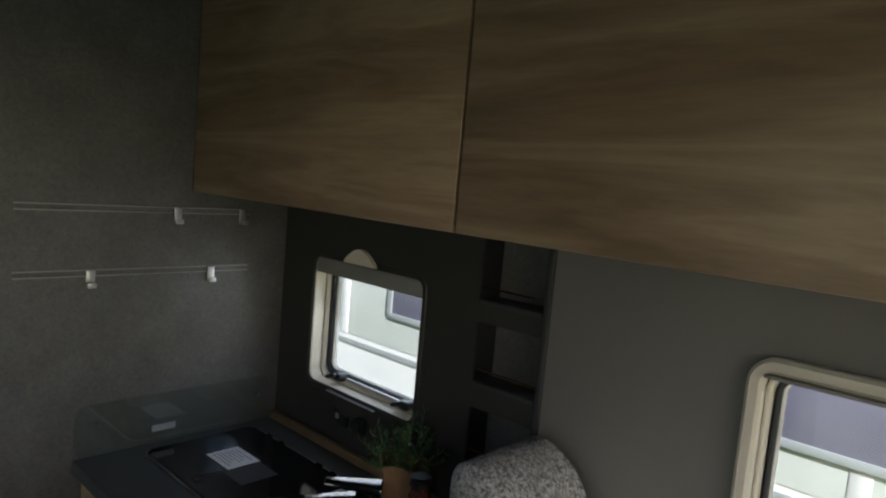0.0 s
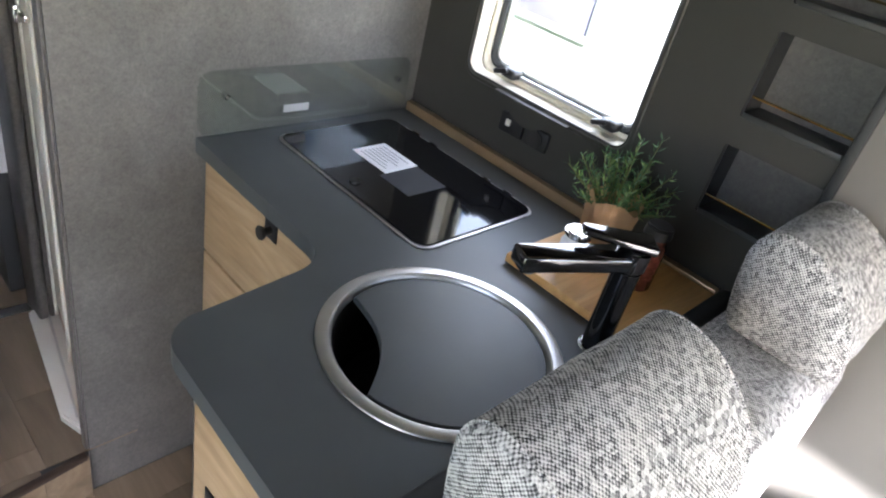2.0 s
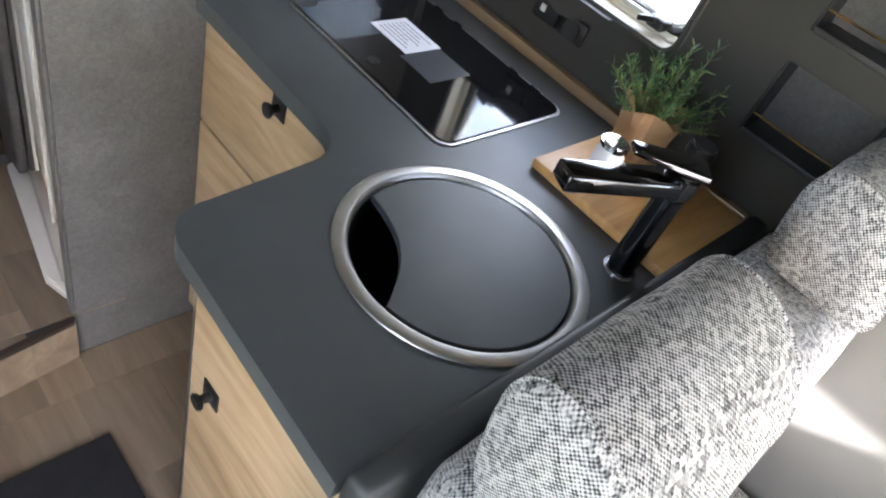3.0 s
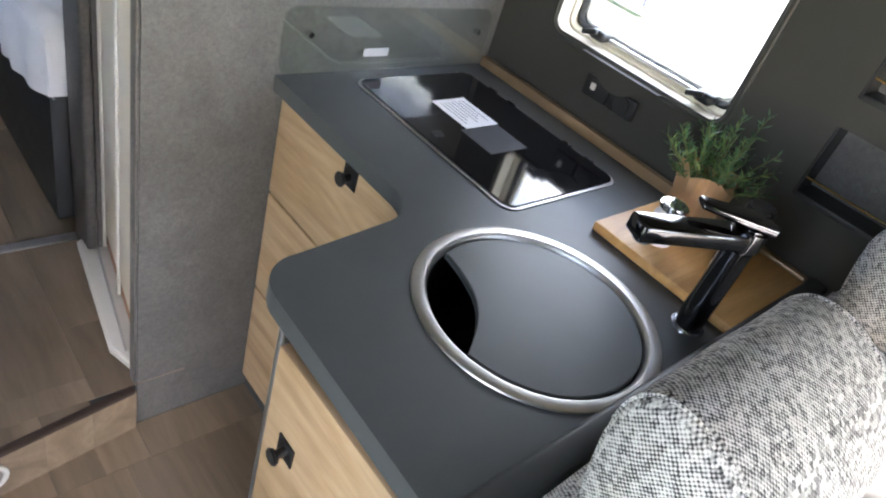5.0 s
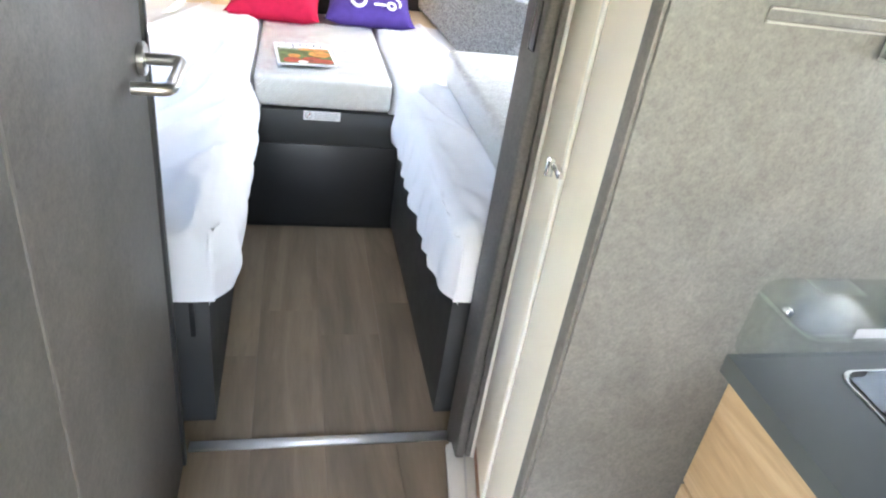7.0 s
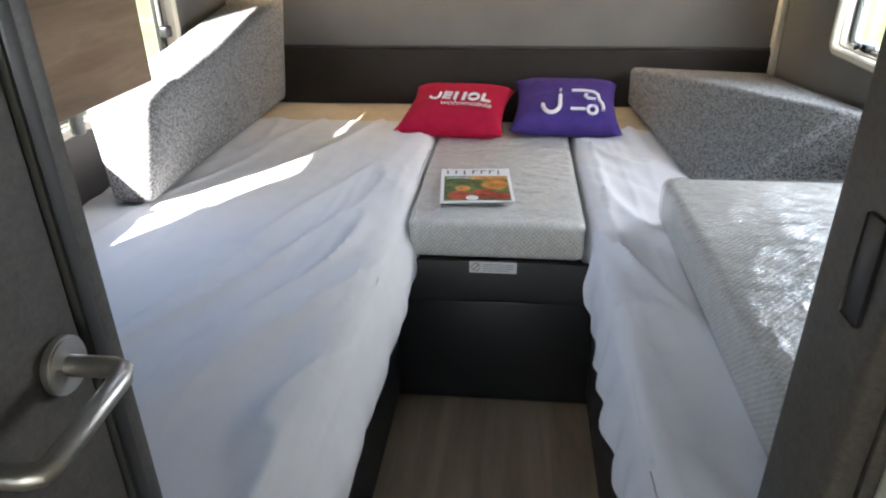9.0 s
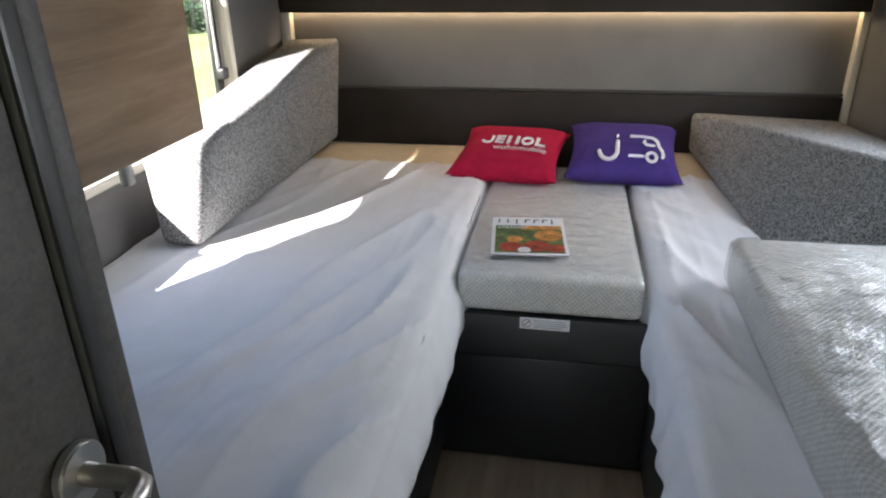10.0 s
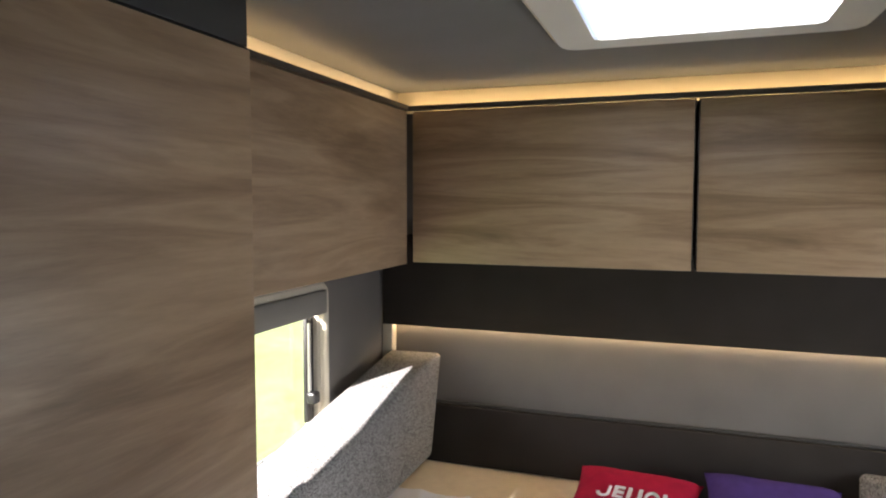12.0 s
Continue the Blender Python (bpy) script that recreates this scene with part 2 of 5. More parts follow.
MILKY = milky("milky_acrylic")
SPLASH = glass("clear_splash_glass", (0.94, 0.965, 0.955), 0.06)
RED_CLOTH = plain("crimson_cloth", (0.40, 0.010, 0.045), 0.85, 0, 0.12, 25, 0.3, 0.15, 400)
PURPLE_CLOTH = plain("purple_cloth", (0.060, 0.035, 0.185), 0.85, 0, 0.12, 25, 0.3, 0.15, 400)
PRINT_WHITE = plain("white_print", (0.78, 0.76, 0.78), 0.8, 0, 0.04)
PAPER = plain("white_paper", (0.78, 0.77, 0.78), 0.8, 0, 0.03)
GREY_PRINT = plain("grey_print", (0.35, 0.35, 0.36), 0.8, 0, 0.05)
DARK_PRINT = plain("dark_print", (0.10, 0.09, 0.09), 0.8, 0, 0.05)
RED_PRINT = plain("red_print", (0.40, 0.06, 0.035), 0.5, 0, 0.6, 55)
ORANGE_PRINT = plain("orange_print", (0.52, 0.22, 0.05), 0.5, 0, 0.6, 45)
GREEN_PRINT = plain("green_print", (0.09, 0.14, 0.05), 0.5, 0, 0.8, 45)
BROWN_PAPER = plain("brown_kraft_paper", (0.34, 0.21, 0.11), 0.85, 0, 0.15, 20, 0.4)
BRONZE = plain("bronze_trim", (0.36, 0.25, 0.145), 0.36, 0.6, 0.1, 20, 0)
ORANGE_WOOD = wood("orange_edge_wood", (0.33, 0.14, 0.05), (0.42, 0.19, 0.08), (0.48, 0.24, 0.10), "x")
LED_WARM = glow("warm_led_strip", (1.0, 0.68, 0.31), 2.1)
LED_SOFT = glow("soft_led_strip", (1.0, 0.72, 0.40), 3.6)


# ---- building helpers ----
ORIGIN = {}


def thing(name, at, label, category, group="", kind=""):
    ob = new(name)
    ob.location = at
    ob.empty_display_size = 0.05
    ORIGIN[ob] = Vector(at)
    return tagged(ob, label, category, group, kind)


def finish(me, angle=38.0):
    """Smooth shading, with edges sharper than the angle kept crisp."""
    me.polygons.foreach_set("use_smooth", [True] * len(me.polygons))
    me.set_sharp_from_angle(angle=radians(angle))


def make_mesh(name, bm, mat, angle=38.0):
    bmesh.ops.recalc_face_normals(bm, faces=bm.faces)
    me = bpy.data.meshes.new(name)
    bm.to_mesh(me)
    bm.free()
    me.materials.append(mat)
    finish(me, angle)
    return me


def part(name, bm, mat, parent, label="", angle=38.0):
    """Links a bmesh, given in world metres, as one mesh under a thing or a part."""
    o = ORIGIN[parent]
    bmesh.ops.translate(bm, verts=bm.verts, vec=-o)
    ob = new(name, make_mesh(name, bm, mat, angle))
    ob.parent = parent
    ORIGIN[ob] = o
    return tagged(ob, label)


def solid(name, bm, mat, label, category, group="", kind="", angle=38.0):
    """A thing that is one mesh, its origin at the middle of its base."""
    xs, ys, zs = zip(*[v.co for v in bm.verts])
    o = Vector(((min(xs) + max(xs)) / 2, (min(ys) + max(ys)) / 2, min(zs)))
    bmesh.ops.translate(bm, verts=bm.verts, vec=-o)
    ob = new(name, make_mesh(name, bm, mat, angle))
    ob.location = o
    ORIGIN[ob] = o
    return tagged(ob, label, category, group, kind)


def box(x0, x1, y0, y1, z0, z1, bev=0.0, seg=2, bm=None):
    b = bmesh.new()
    bmesh.ops.create_cube(b, size=1, matrix=Matrix.Translation(((x0 + x1) / 2, (y0 + y1) / 2, (z0 + z1) / 2)) @ Matrix.Diagonal((abs(x1 - x0), abs(y1 - y0), abs(z1 - z0), 1)))
    if bev:
        bmesh.ops.bevel(b, geom=b.edges, offset=bev, segments=seg, profile=0.5, affect="EDGES")
    return join(bm, b)


def join(bm, b):
    if bm is None:
        return b
    me = bpy.data.meshes.new("tmp")
    b.to_mesh(me)
    b.free()
    bm.from_mesh(me)
    bpy.data.meshes.remove(me)
    return bm


def moved(b, m):
    bmesh.ops.transform(b, matrix=m, verts=b.verts)
    return b


def cyl(p0, p1, r0, r1=None, seg=20, bev=0.0, bm=None):
    """A round bar between two points."""
    p0, p1 = Vector(p0), Vector(p1)
    b = bmesh.new()
    d = p1 - p0
    bmesh.ops.create_cone(b, cap_ends=True, segments=seg, radius1=r0, radius2=r0 if r1 is None else r1, depth=d.length,
                          matrix=Matrix.Translation((p0 + p1) / 2) @ d.to_track_quat("Z", "Y").to_matrix().to_4x4())
    if bev:
        caps = [e for e in b.edges if any(len(f.verts) > 4 for f in e.link_faces)]
        bmesh.ops.bevel(b, geom=caps, offset=bev, segments=2, affect="EDGES")
    return join(bm, b)


def tube(points, r, seg=10, closed=False, bm=None):
    """A round bar bent along points."""
    b = bmesh.new()
    pts = [Vector(p) for p in points]
    n, rings = len(pts), []
    up = Vector((0, 0, 1))
    for i, p in enumerate(pts):
        if closed:
            d = pts[(i + 1) % n] - pts[i - 1]
        else:
            d = pts[min(i + 1, n - 1)] - pts[max(i - 1, 0)]
        d.normalize()
        s = d.cross(up)
        if s.length < 0.05:
            s = d.cross(Vector((0, 1, 0)))
        s.normalize()
        u = s.cross(d)
        rings.append([b.verts.new(p + r * (math.cos(2 * math.pi * k / seg) * s + math.sin(2 * math.pi * k / seg) * u)) for k in range(seg)])
    for i in range(n if closed else n - 1):
        a, c = rings[i], rings[(i + 1) % n]
        for k in range(seg):
            b.faces.new((a[k], a[(k + 1) % seg], c[(k + 1) % seg], c[k]))
    if not closed:
        b.faces.new(rings[0])
        b.faces.new(list(reversed(rings[-1])))
    return join(bm, b)


def round_rect(u0, u1, v0, v1, r, n=6):
    """The outline of a rectangle with round corners, anticlockwise."""
    out = []
    for cu, cv, a0 in ((u1 - r, v1 - r, 0), (u0 + r, v1 - r, 90), (u0 + r, v0 + r, 180), (u1 - r, v0 + r, 270)):
        for k in range(n + 1):
            a = radians(a0 + 90 * k / n)
            out.append((cu + r * math.cos(a), cv + r * math.sin(a)))
    return out


def loft(rings, closed_u=True, cap=False, bm=None):
    """Faces between successive rings of points."""
    b = bmesh.new()
    vs = [[b.verts.new(p) for p in ring] for ring in rings]
    for a, c in zip(vs, vs[1:]):
        m = len(a)
        for k in range(m if closed_u else m - 1):
            b.faces.new((a[k], a[(k + 1) % m], c[(k + 1) % m], c[k]))
    if cap:
        b.faces.new(vs[0])
        b.faces.new(list(reversed(vs[-1])))
    return join(bm, b)


def frame_ring(x0, x1, z0, z1, y_in, y_out, w, r, bm=None):
    """A window frame in a wall along x: outline x0..x1, z0..z1, w wide, softly rounded on the room's side."""
    s = 1 if y_in > y_out else -1
    e = 0.006
    o = round_rect(x0, x1, z0, z1, r)
    oe = round_rect(x0 + e, x1 - e, z0 + e, z1 - e, r - e)
    ie = round_rect(x0 + w - e, x1 - w + e, z0 + w - e, z1 - w + e, max(0.01, r - w + e))
    i = round_rect(x0 + w, x1 - w, z0 + w, z1 - w, max(0.008, r - w))
    prof = [(o, y_out), (o, y_in - s * e), (oe, y_in), (ie, y_in), (i, y_in - s * e), (i, y_out), (o, y_out)]
    return loft([[(u, y, v) for u, v in ring] for ring, y in prof], bm=bm)


def prism(outline, z0, z1, bev=0.0, bm=None):
    """An upright prism over a plan outline."""
    b = bmesh.new()
    vs = [b.verts.new((u, v, z0)) for u, v in outline]
    f = b.faces.new(vs)
    ext = bmesh.ops.extrude_face_region(b, geom=[f])
    bmesh.ops.translate(b, verts=[g for g in ext["geom"] if isinstance(g, bmesh.types.BMVert)], vec=(0, 0, z1 - z0))
    if bev:
        caps = [e for e in b.edges if len({round(v.co.z, 5) for v in e.verts}) == 1]
        bmesh.ops.bevel(b, geom=caps, offset=bev, segments=2, affect="EDGES")
    return join(bm, b)


def pad(x0, x1, y0, y1, z0, z1, r, puff=0.0, seg=4):
    """A stuffed cushion: a block with wide round edges and slightly bulging sides."""
    b = box(x0, x1, y0, y1, z0, z1, r, seg)
    if puff:
        bmesh.ops.subdivide_edges(b, edges=[e for e in b.edges if e.calc_length() > 2.2 * r], cuts=3, use_grid_fill=True)
        c = Vector(((x0 + x1) / 2, (y0 + y1) / 2, (z0 + z1) / 2))
        h = Vector(((x1 - x0) / 2, (y1 - y0) / 2, (z1 - z0) / 2))
        for v in b.verts:
            q = Vector(((v.co[k] - c[k]) / h[k] for k in range(3)))
            for k in range(3):
                o = [q[j] for j in range(3) if j != k]
                v.co[k] += puff * q[k] * max(0, 1 - o[0] ** 2) * max(0, 1 - o[1] ** 2)
    return b


def structure(name, bm, mat, label, category="wall"):
    return solid(name, bm, mat, label, category, kind="structure", angle=30)


def wall_with_holes(axis_y0, axis_y1, x0, x1, z0, z1, holes):
    """A wall along x with rectangular openings (x0, x1, z0, z1) cut right through."""
    xs = sorted({x0, x1, *[h[0] for h in holes], *[h[1] for h in holes]})
    zs = sorted({z0, z1, *[h[2] for h in holes], *[h[3] for h in holes]})
    bm = bmesh.new()
    ny = (axis_y0, axis_y1)
    grid = {}

    def vert(i, j, k):
        if (i, j, k) not in grid:
            grid[i, j, k] = bm.verts.new((xs[i], ny[k], zs[j]))
        return grid[i, j, k]

    def filled(i, j):
        if not (0 <= i < len(xs) - 1 and 0 <= j < len(zs) - 1):
            return False
        cx, cz = (xs[i] + xs[i + 1]) / 2, (zs[j] + zs[j + 1]) / 2
        return not any(h[0] < cx < h[1] and h[2] < cz < h[3] for h in holes)

    for i in range(len(xs) - 1):
        for j in range(len(zs) - 1):
            if not filled(i, j):
                continue
            for k in (0, 1):
                bm.faces.new((vert(i, j, k), vert(i + 1, j, k), vert(i + 1, j + 1, k), vert(i, j + 1, k)))
            if not filled(i - 1, j):
                bm.faces.new((vert(i, j, 0), vert(i, j + 1, 0), vert(i, j + 1, 1), vert(i, j, 1)))
            if not filled(i + 1, j):
                bm.faces.new((vert(i + 1, j, 0), vert(i + 1, j + 1, 0), vert(i + 1, j + 1, 1), vert(i + 1, j, 1)))
            if not filled(i, j - 1):
                bm.faces.new((vert(i, j, 0), vert(i + 1, j, 0), vert(i + 1, j, 1), vert(i, j, 1)))
            if not filled(i, j + 1):
                bm.faces.new((vert(i, j + 1, 0), vert(i + 1, j + 1, 0), vert(i + 1, j + 1, 1), vert(i, j + 1, 1)))
    return bm


# ---- plan ----
YR, YL = 1.60, -0.64          # inner faces of the side walls
XP = -1.796                   # kitchen face of the washroom partition, and the step
XB = -4.70                    # inner face of the rear wall
XF = 1.70                     # inner face of the front closing wall
ZS = 0.145                    # raised rear floor
ZC = 2.10                     # ceiling
CTR = 0.90                    # worktop

# ---- large structure ----
KWIN = (-1.648, -1.208, 1.055, 1.418)
DWIN = (-0.44, 0.42, 0.96, 1.402)
RWIN_R = (-4.17, -3.33, 1.06, 1.44)
RWIN_L = (-4.17, -2.75, 0.95, 1.46)
structure("wall_right_front", wall_with_holes(YR, YR + 0.05, -0.852, XF, 0, ZC, [DWIN]), BEIGE_WALL, "beige wall covering with a dinette window")
structure("wall_right_kitchen", wall_with_holes(YR, YR + 0.088, XP, -0.852, 0, ZC, [KWIN, (-1.040, -0.870, 1.030, 1.160), (-1.040, -0.870, 1.212, 1.352), (-1.040, -0.870, 1.395, 1.560)]), DARK_WALL, "dark grey kitchen wall with a small window")
structure("wall_right_rear", wall_with_holes(YR, YR + 0.05, XB, XP, 0, ZC, [RWIN_R]), GREY_WALL, "grey wall beside the bed with a window")
structure("wall_left_rear", wall_with_holes(YL - 0.05, YL, XB, -2.36, 0, ZC, [RWIN_L]), GREY_WALL, "grey wall beside the bed with a window")
structure("wall_left_front", wall_with_holes(YL - 0.05, YL, -2.36, XF, 0, ZC, [(-0.95, -0.30, 0.0, 1.80)]), BEIGE_WALL, "plain beige front side wall with the open entrance doorway")
structure("wall_rear", box(XB - 0.05, XB, YL - 0.05, YR + 0.05, 0, ZC), GREY_WALL, "light grey rear wall above the bed")
b = box(XF, XF + 0.05, YL - 0.05, YR + 0.05, 0, 0.85)
box(XF, XF + 0.05, YL - 0.05, YR + 0.05, 1.96, ZC, bm=b)
structure("wall_front", b, BEIGE_WALL, "plain front wall under and over the windscreen opening")
# the second hole is added out of view, sized to let sun onto the bench
b = moved(wall_with_holes(0, 0.04, XB - 0.05, XF + 0.05, YL - 0.05, YR + 0.05, [(-3.73, -3.25, 0.27, 0.76), (1.08, 1.69, -0.42, 0.34)]), Matrix(((1, 0, 0, 0), (0, 0, 1, 0), (0, 1, 0, ZC), (0, 0, 0, 1))))
structure("ceiling", b, CEILING_MAT, "dark grey covered ceiling with a roof hatch and an unseen added sun opening", "ceiling")
floor_front = structure("floor_front", box(XP - 0.01, XF, YL, YR, -0.04, -0.004), ANTHRACITE, "wood-look vinyl plank floor of the kitchen", "floor")
STEP_A, STEP_B = Vector((-1.791, 0.785, 0)), Vector((-1.701, 0.191, 0))   # ends of the slanting step
floor_rear = structure("floor_rear", prism([(XB, YL), (-1.701, YL), (-1.701, 0.191), (-1.791, 0.785), (-1.82, 0.79), (-1.82, YR), (XB, YR)], -0.003, ZS - 0.004), ANTHRACITE, "raised wood-look vinyl plank floor", "floor")

# washroom partition beside the kitchen, with its dark edge
structure("partition", box(XP - 0.026, XP, 0.79, YR - 0.001, 0, ZC - 0.001, 0.002), STONE, "grey stone-look laminate partition", "wall")
structure("partition_trim", box(XP - 0.028, XP - 0.002, 0.7835, 0.7895, 0, ZC - 0.002, 0.002), STONE_DARK, "dark grey-brown edge strip on the partition", "trim")
# washroom wall on the other side of the gangway
structure("wall_washroom", box(-2.318, -1.735, 0.13, 0.166, 0.0, ZC - 0.001, 0.002), STONE_DARK, "grey-brown laminate washroom wall", "wall")
CORNER = [(-1.455 + 0.06 * math.sin(radians(a)), 0.13 + 0.06 * math.cos(radians(a))) for a in range(0, 91, 10)]
structure("wall_washroom_front", prism([(-1.725, YL + 0.001), (-1.725, 0.19), *CORNER, (-1.395, YL + 0.001)], 0.0, ZC - 0.001), STONE, "grey-brown laminate wall with a rounded corner", "wall")
structure("wall_washroom_trim", box(-1.7335, -1.7265, 0.15, 0.1915, 0.0, ZC - 0.002, 0.001), GREY_WALL, "pale joint strip between wall panels", "trim")

# ---- kitchen ----


def knob(x, y, z, parent):
    """A black square rosette with a turned push knob."""
    p = part("knob_plate", box(x - 0.02, x + 0.02, y - 0.003, y, z - 0.02, z + 0.02, 0.001), BLACK, parent, "black square rosette")
    b = cyl((x, y - 0.003, z), (x, y - 0.016, z), 0.008, 0.007, 16)
    cyl((x, y - 0.016, z), (x, y - 0.026, z), 0.010, 0.016, 18, 0.003, bm=b)
    part("knob", b, BLACK, p)


def drawer_unit():
    u = thing("drawer_unit", (-1.56, 1.3, 0), "pale oak kitchen drawer unit with black knobs", "cabinet")
    part("body", box(XP + 0.003, -1.309, 1.075, YR - 0.002, 0.0, 0.868), OAK_PALE, u)
    for z0, z1 in ((0.635, 0.862), (0.365, 0.629), (0.055, 0.359)):
        d = part("drawer_front", box(XP + 0.005, -1.309, 1.055, 1.074, z0, z1, 0.003), OAK_PALE, u)
        knob(-1.540, 1.055, z1 - 0.030, d)
    part("plinth", box(XP + 0.005, -1.309, 1.068, 1.0745, 0.0, 0.05), ANTHRACITE, u)


def sink_unit():
    u = thing("sink_cabinet", (-1.1, 1.0, 0), "pale oak sink cabinet with an aluminium corner strip", "cabinet")
    part("body", box(-1.295, -0.93, 0.815, 1.053, 0.0, 0.735), OAK_PALE, u)
    part("side_panel", box(-1.305, -1.2955, 0.805, 1.053, 0.0, 0.866), STONE, u)
    part("corner_strip", cyl((-1.300, 0.798, 0.0), (-1.300, 0.798, 0.80), 0.008, 0.008, 12), ALU, u, "rounded aluminium corner strip")
    d = part("door", box(-1.284, -0.945, 0.782, 0.802, 0.06, 0.775, 0.003), OAK_PALE, u)
    knob(-1.222, 0.782, 0.615, d)
    part("top_rail", box(-1.288, -0.945, 0.811, 0.8145, 0.777, 0.866), BLACK, u)
    part("plinth", box(-1.29, -0.94, 0.811, 0.8145, 0.0, 0.055), ANTHRACITE, u)


drawer_unit()
sink_unit()


def arc(cx, cy, r, a0, a1, n=8):
    return [(cx + r * math.cos(radians(a0 + (a1 - a0) * k / n)), cy + r * math.sin(radians(a0 + (a1 - a0) * k / n))) for k in range(n + 1)]


SINK, SINK_R = (-1.103, 1.060), 0.177


def worktop():
    """An L-shaped slab with a swept inner corner and a round hole for the sink."""
    edge = [(XP + 0.0005, 1.036), *arc(-1.408, 0.966, 0.070, 90, 4, 10)]
    edge += arc(-1.258, 0.806, 0.062, 176, 266, 8)
    edge += [(-0.935, 0.733), (-0.935, YR - 0.022), (XP + 0.0005, YR - 0.022)]
    b = bmesh.new()
    hole = arc(*SINK, SINK_R - 0.012, 0, 360, 40)[:-1]
    for z in (CTR - 0.032, CTR):
        vo = [b.verts.new((x, y, z)) for x, y in edge]
        vi = [b.verts.new((x, y, z)) for x, y in hole]
        es = [b.edges.new((vo[k], vo[(k + 1) % len(vo)])) for k in range(len(vo))] + [b.edges.new((vi[k], vi[(k + 1) % len(vi)])) for k in range(len(vi))]
        bmesh.ops.triangle_fill(b, use_beauty=True, use_dissolve=False, edges=es)
        if z < CTR:
            lo, li = vo, vi
    for a, c in ((lo, vo), (li, vi)):
        for k in range(len(a)):
            b.faces.new((a[k], a[(k + 1) % len(a)], c[(k + 1) % len(a)], c[k]))
    return b


solid("worktop", worktop(), WORKTOP_MAT, "slate grey L-shaped kitchen worktop with rounded corners", "worktop")
solid("worktop_upstand", box(XP + 0.003, -0.935, YR - 0.021, YR - 0.001, CTR - 0.03, CTR + 0.022, 0.004), BRONZE, "bronze strip along the back of the worktop", "trim", kind="structure")


def sink():
    cx, cy = SINK
    s = thing("sink", (cx, cy, CTR), "round sink with a steel rim and fitted slate grey cover", "sink")
    prof = [(SINK_R + 0.003, 0.0005), (SINK_R + 0.002, 0.003), (SINK_R - 0.003, 0.005), (SINK_R - 0.015, 0.004), (SINK_R - 0.019, 0.000), (SINK_R - 0.021, -0.010)]
    part("rim", loft([[(cx + r * math.cos(2 * math.pi * k / 64), cy + r * math.sin(2 * math.pi * k / 64), CTR + z) for k in range(64)] for r, z in prof]), STEEL, s, "brushed steel rim")
    prof = [(SINK_R - 0.021, -0.010), (SINK_R - 0.025, -0.05), (SINK_R - 0.035, -0.13), (0.08, -0.15), (0.001, -0.152)]
    part("bowl", loft([[(cx + r * math.cos(2 * math.pi * k / 48), cy + r * math.sin(2 * math.pi * k / 48), CTR + z) for k in range(48)] for r, z in prof]), BLACK, s, "black sink bowl")
    r = SINK_R - 0.024
    pts = [(cx + r * math.cos(radians(a)), cy + r * math.sin(radians(a))) for a in range(-82, 203, 5)]
    p0, p1 = Vector(pts[-1]), Vector(pts[0])
    mid = (p0 + p1) / 2
    inward = (Vector((cx, cy)) - mid).normalized()
    bow = [tuple(p0.lerp(p1, k / 12) + inward * 0.028 * math.sin(math.pi * k / 12)) for k in range(1, 12)]
    part("cover", prism(pts + bow, CTR - 0.012, CTR - 0.001, 0.0015), WORKTOP_MAT, s, "slate grey round cover with a cut-out")


sink()


def hob():
    h = thing("gas_hob", (-1.52, 1.34, CTR), "black glass hob cover with a steel rim", "hob")
    part("rim", prism(round_rect(-1.754, -1.290, 1.184, 1.502, 0.03), CTR + 0.0003, CTR + 0.003, 0.001), STEEL, h)
    part("glass_lid", prism(round_rect(-1.748, -1.296, 1.190, 1.496, 0.025), CTR + 0.0033, CTR + 0.006, 0.001), HOB_GLASS, h, "black glass lid")
    for x in (-1.66, -1.60, -1.43, -1.37):
        part("hinge", box(x - 0.012, x + 0.012, 1.4965, 1.5005, CTR + 0.0032, CTR + 0.008, 0.001), DARK_CHROME, h)
    for x, y in ((-1.526, 1.222),):
        part("knob", cyl((x, y, CTR + 0.006), (x, y, CTR + 0.010), 0.012, 0.011, 18, 0.001), BLACK, h)


hob()
solid("paper_notice", box(-1.640, -1.530, 1.300, 1.388, CTR + 0.0063, CTR + 0.0070), PAPER, "white printed notice lying on the hob", "paper")
solid("notice_leaf", box(-1.5295, -1.440, 1.284, 1.384, CTR + 0.0063, CTR + 0.0067), plain("grey_foil", (0.05, 0.052, 0.056), 0.35, 0, 0.05), "dark grey foil leaf beside the notice on the hob", "paper")
n = thing("notice_print", (-1.585, 1.344, CTR + 0.0072), "small print on the notice", "print")
for k in range(7):
    part("text_line", box(-1.628, -1.545 - 0.01 * (k % 3), 1.312 + 0.010 * k, 1.315 + 0.010 * k, CTR + 0.0072, CTR + 0.0075), GREY_PRINT, n)


def splash_guard():
    g = thing("splash_guard", (XP + 0.012, 1.3, CTR), "clear glass splash guard screwed to the partition", "splash guard")
    o = round_rect(1.035, 1.565, CTR + 0.001, 1.035, 0.03)
    b = loft([[(x, u, v) for u, v in o] for x in (XP + 0.006, XP + 0.011)], cap=True)
    part("pane", b, SPLASH, g).visible_shadow = False
    part("label", box(XP + 0.0115, XP + 0.0122, 1.222, 1.284, 0.935, 0.952), GREY_PRINT, g, "small pale sticker")
    for y in (1.092, 1.53):
        part("screw", cyl((XP + 0.0005, y, 0.983), (XP + 0.016, y, 0.983), 0.006, 0.006, 14, 0.001), CHROME, g)


splash_guard()


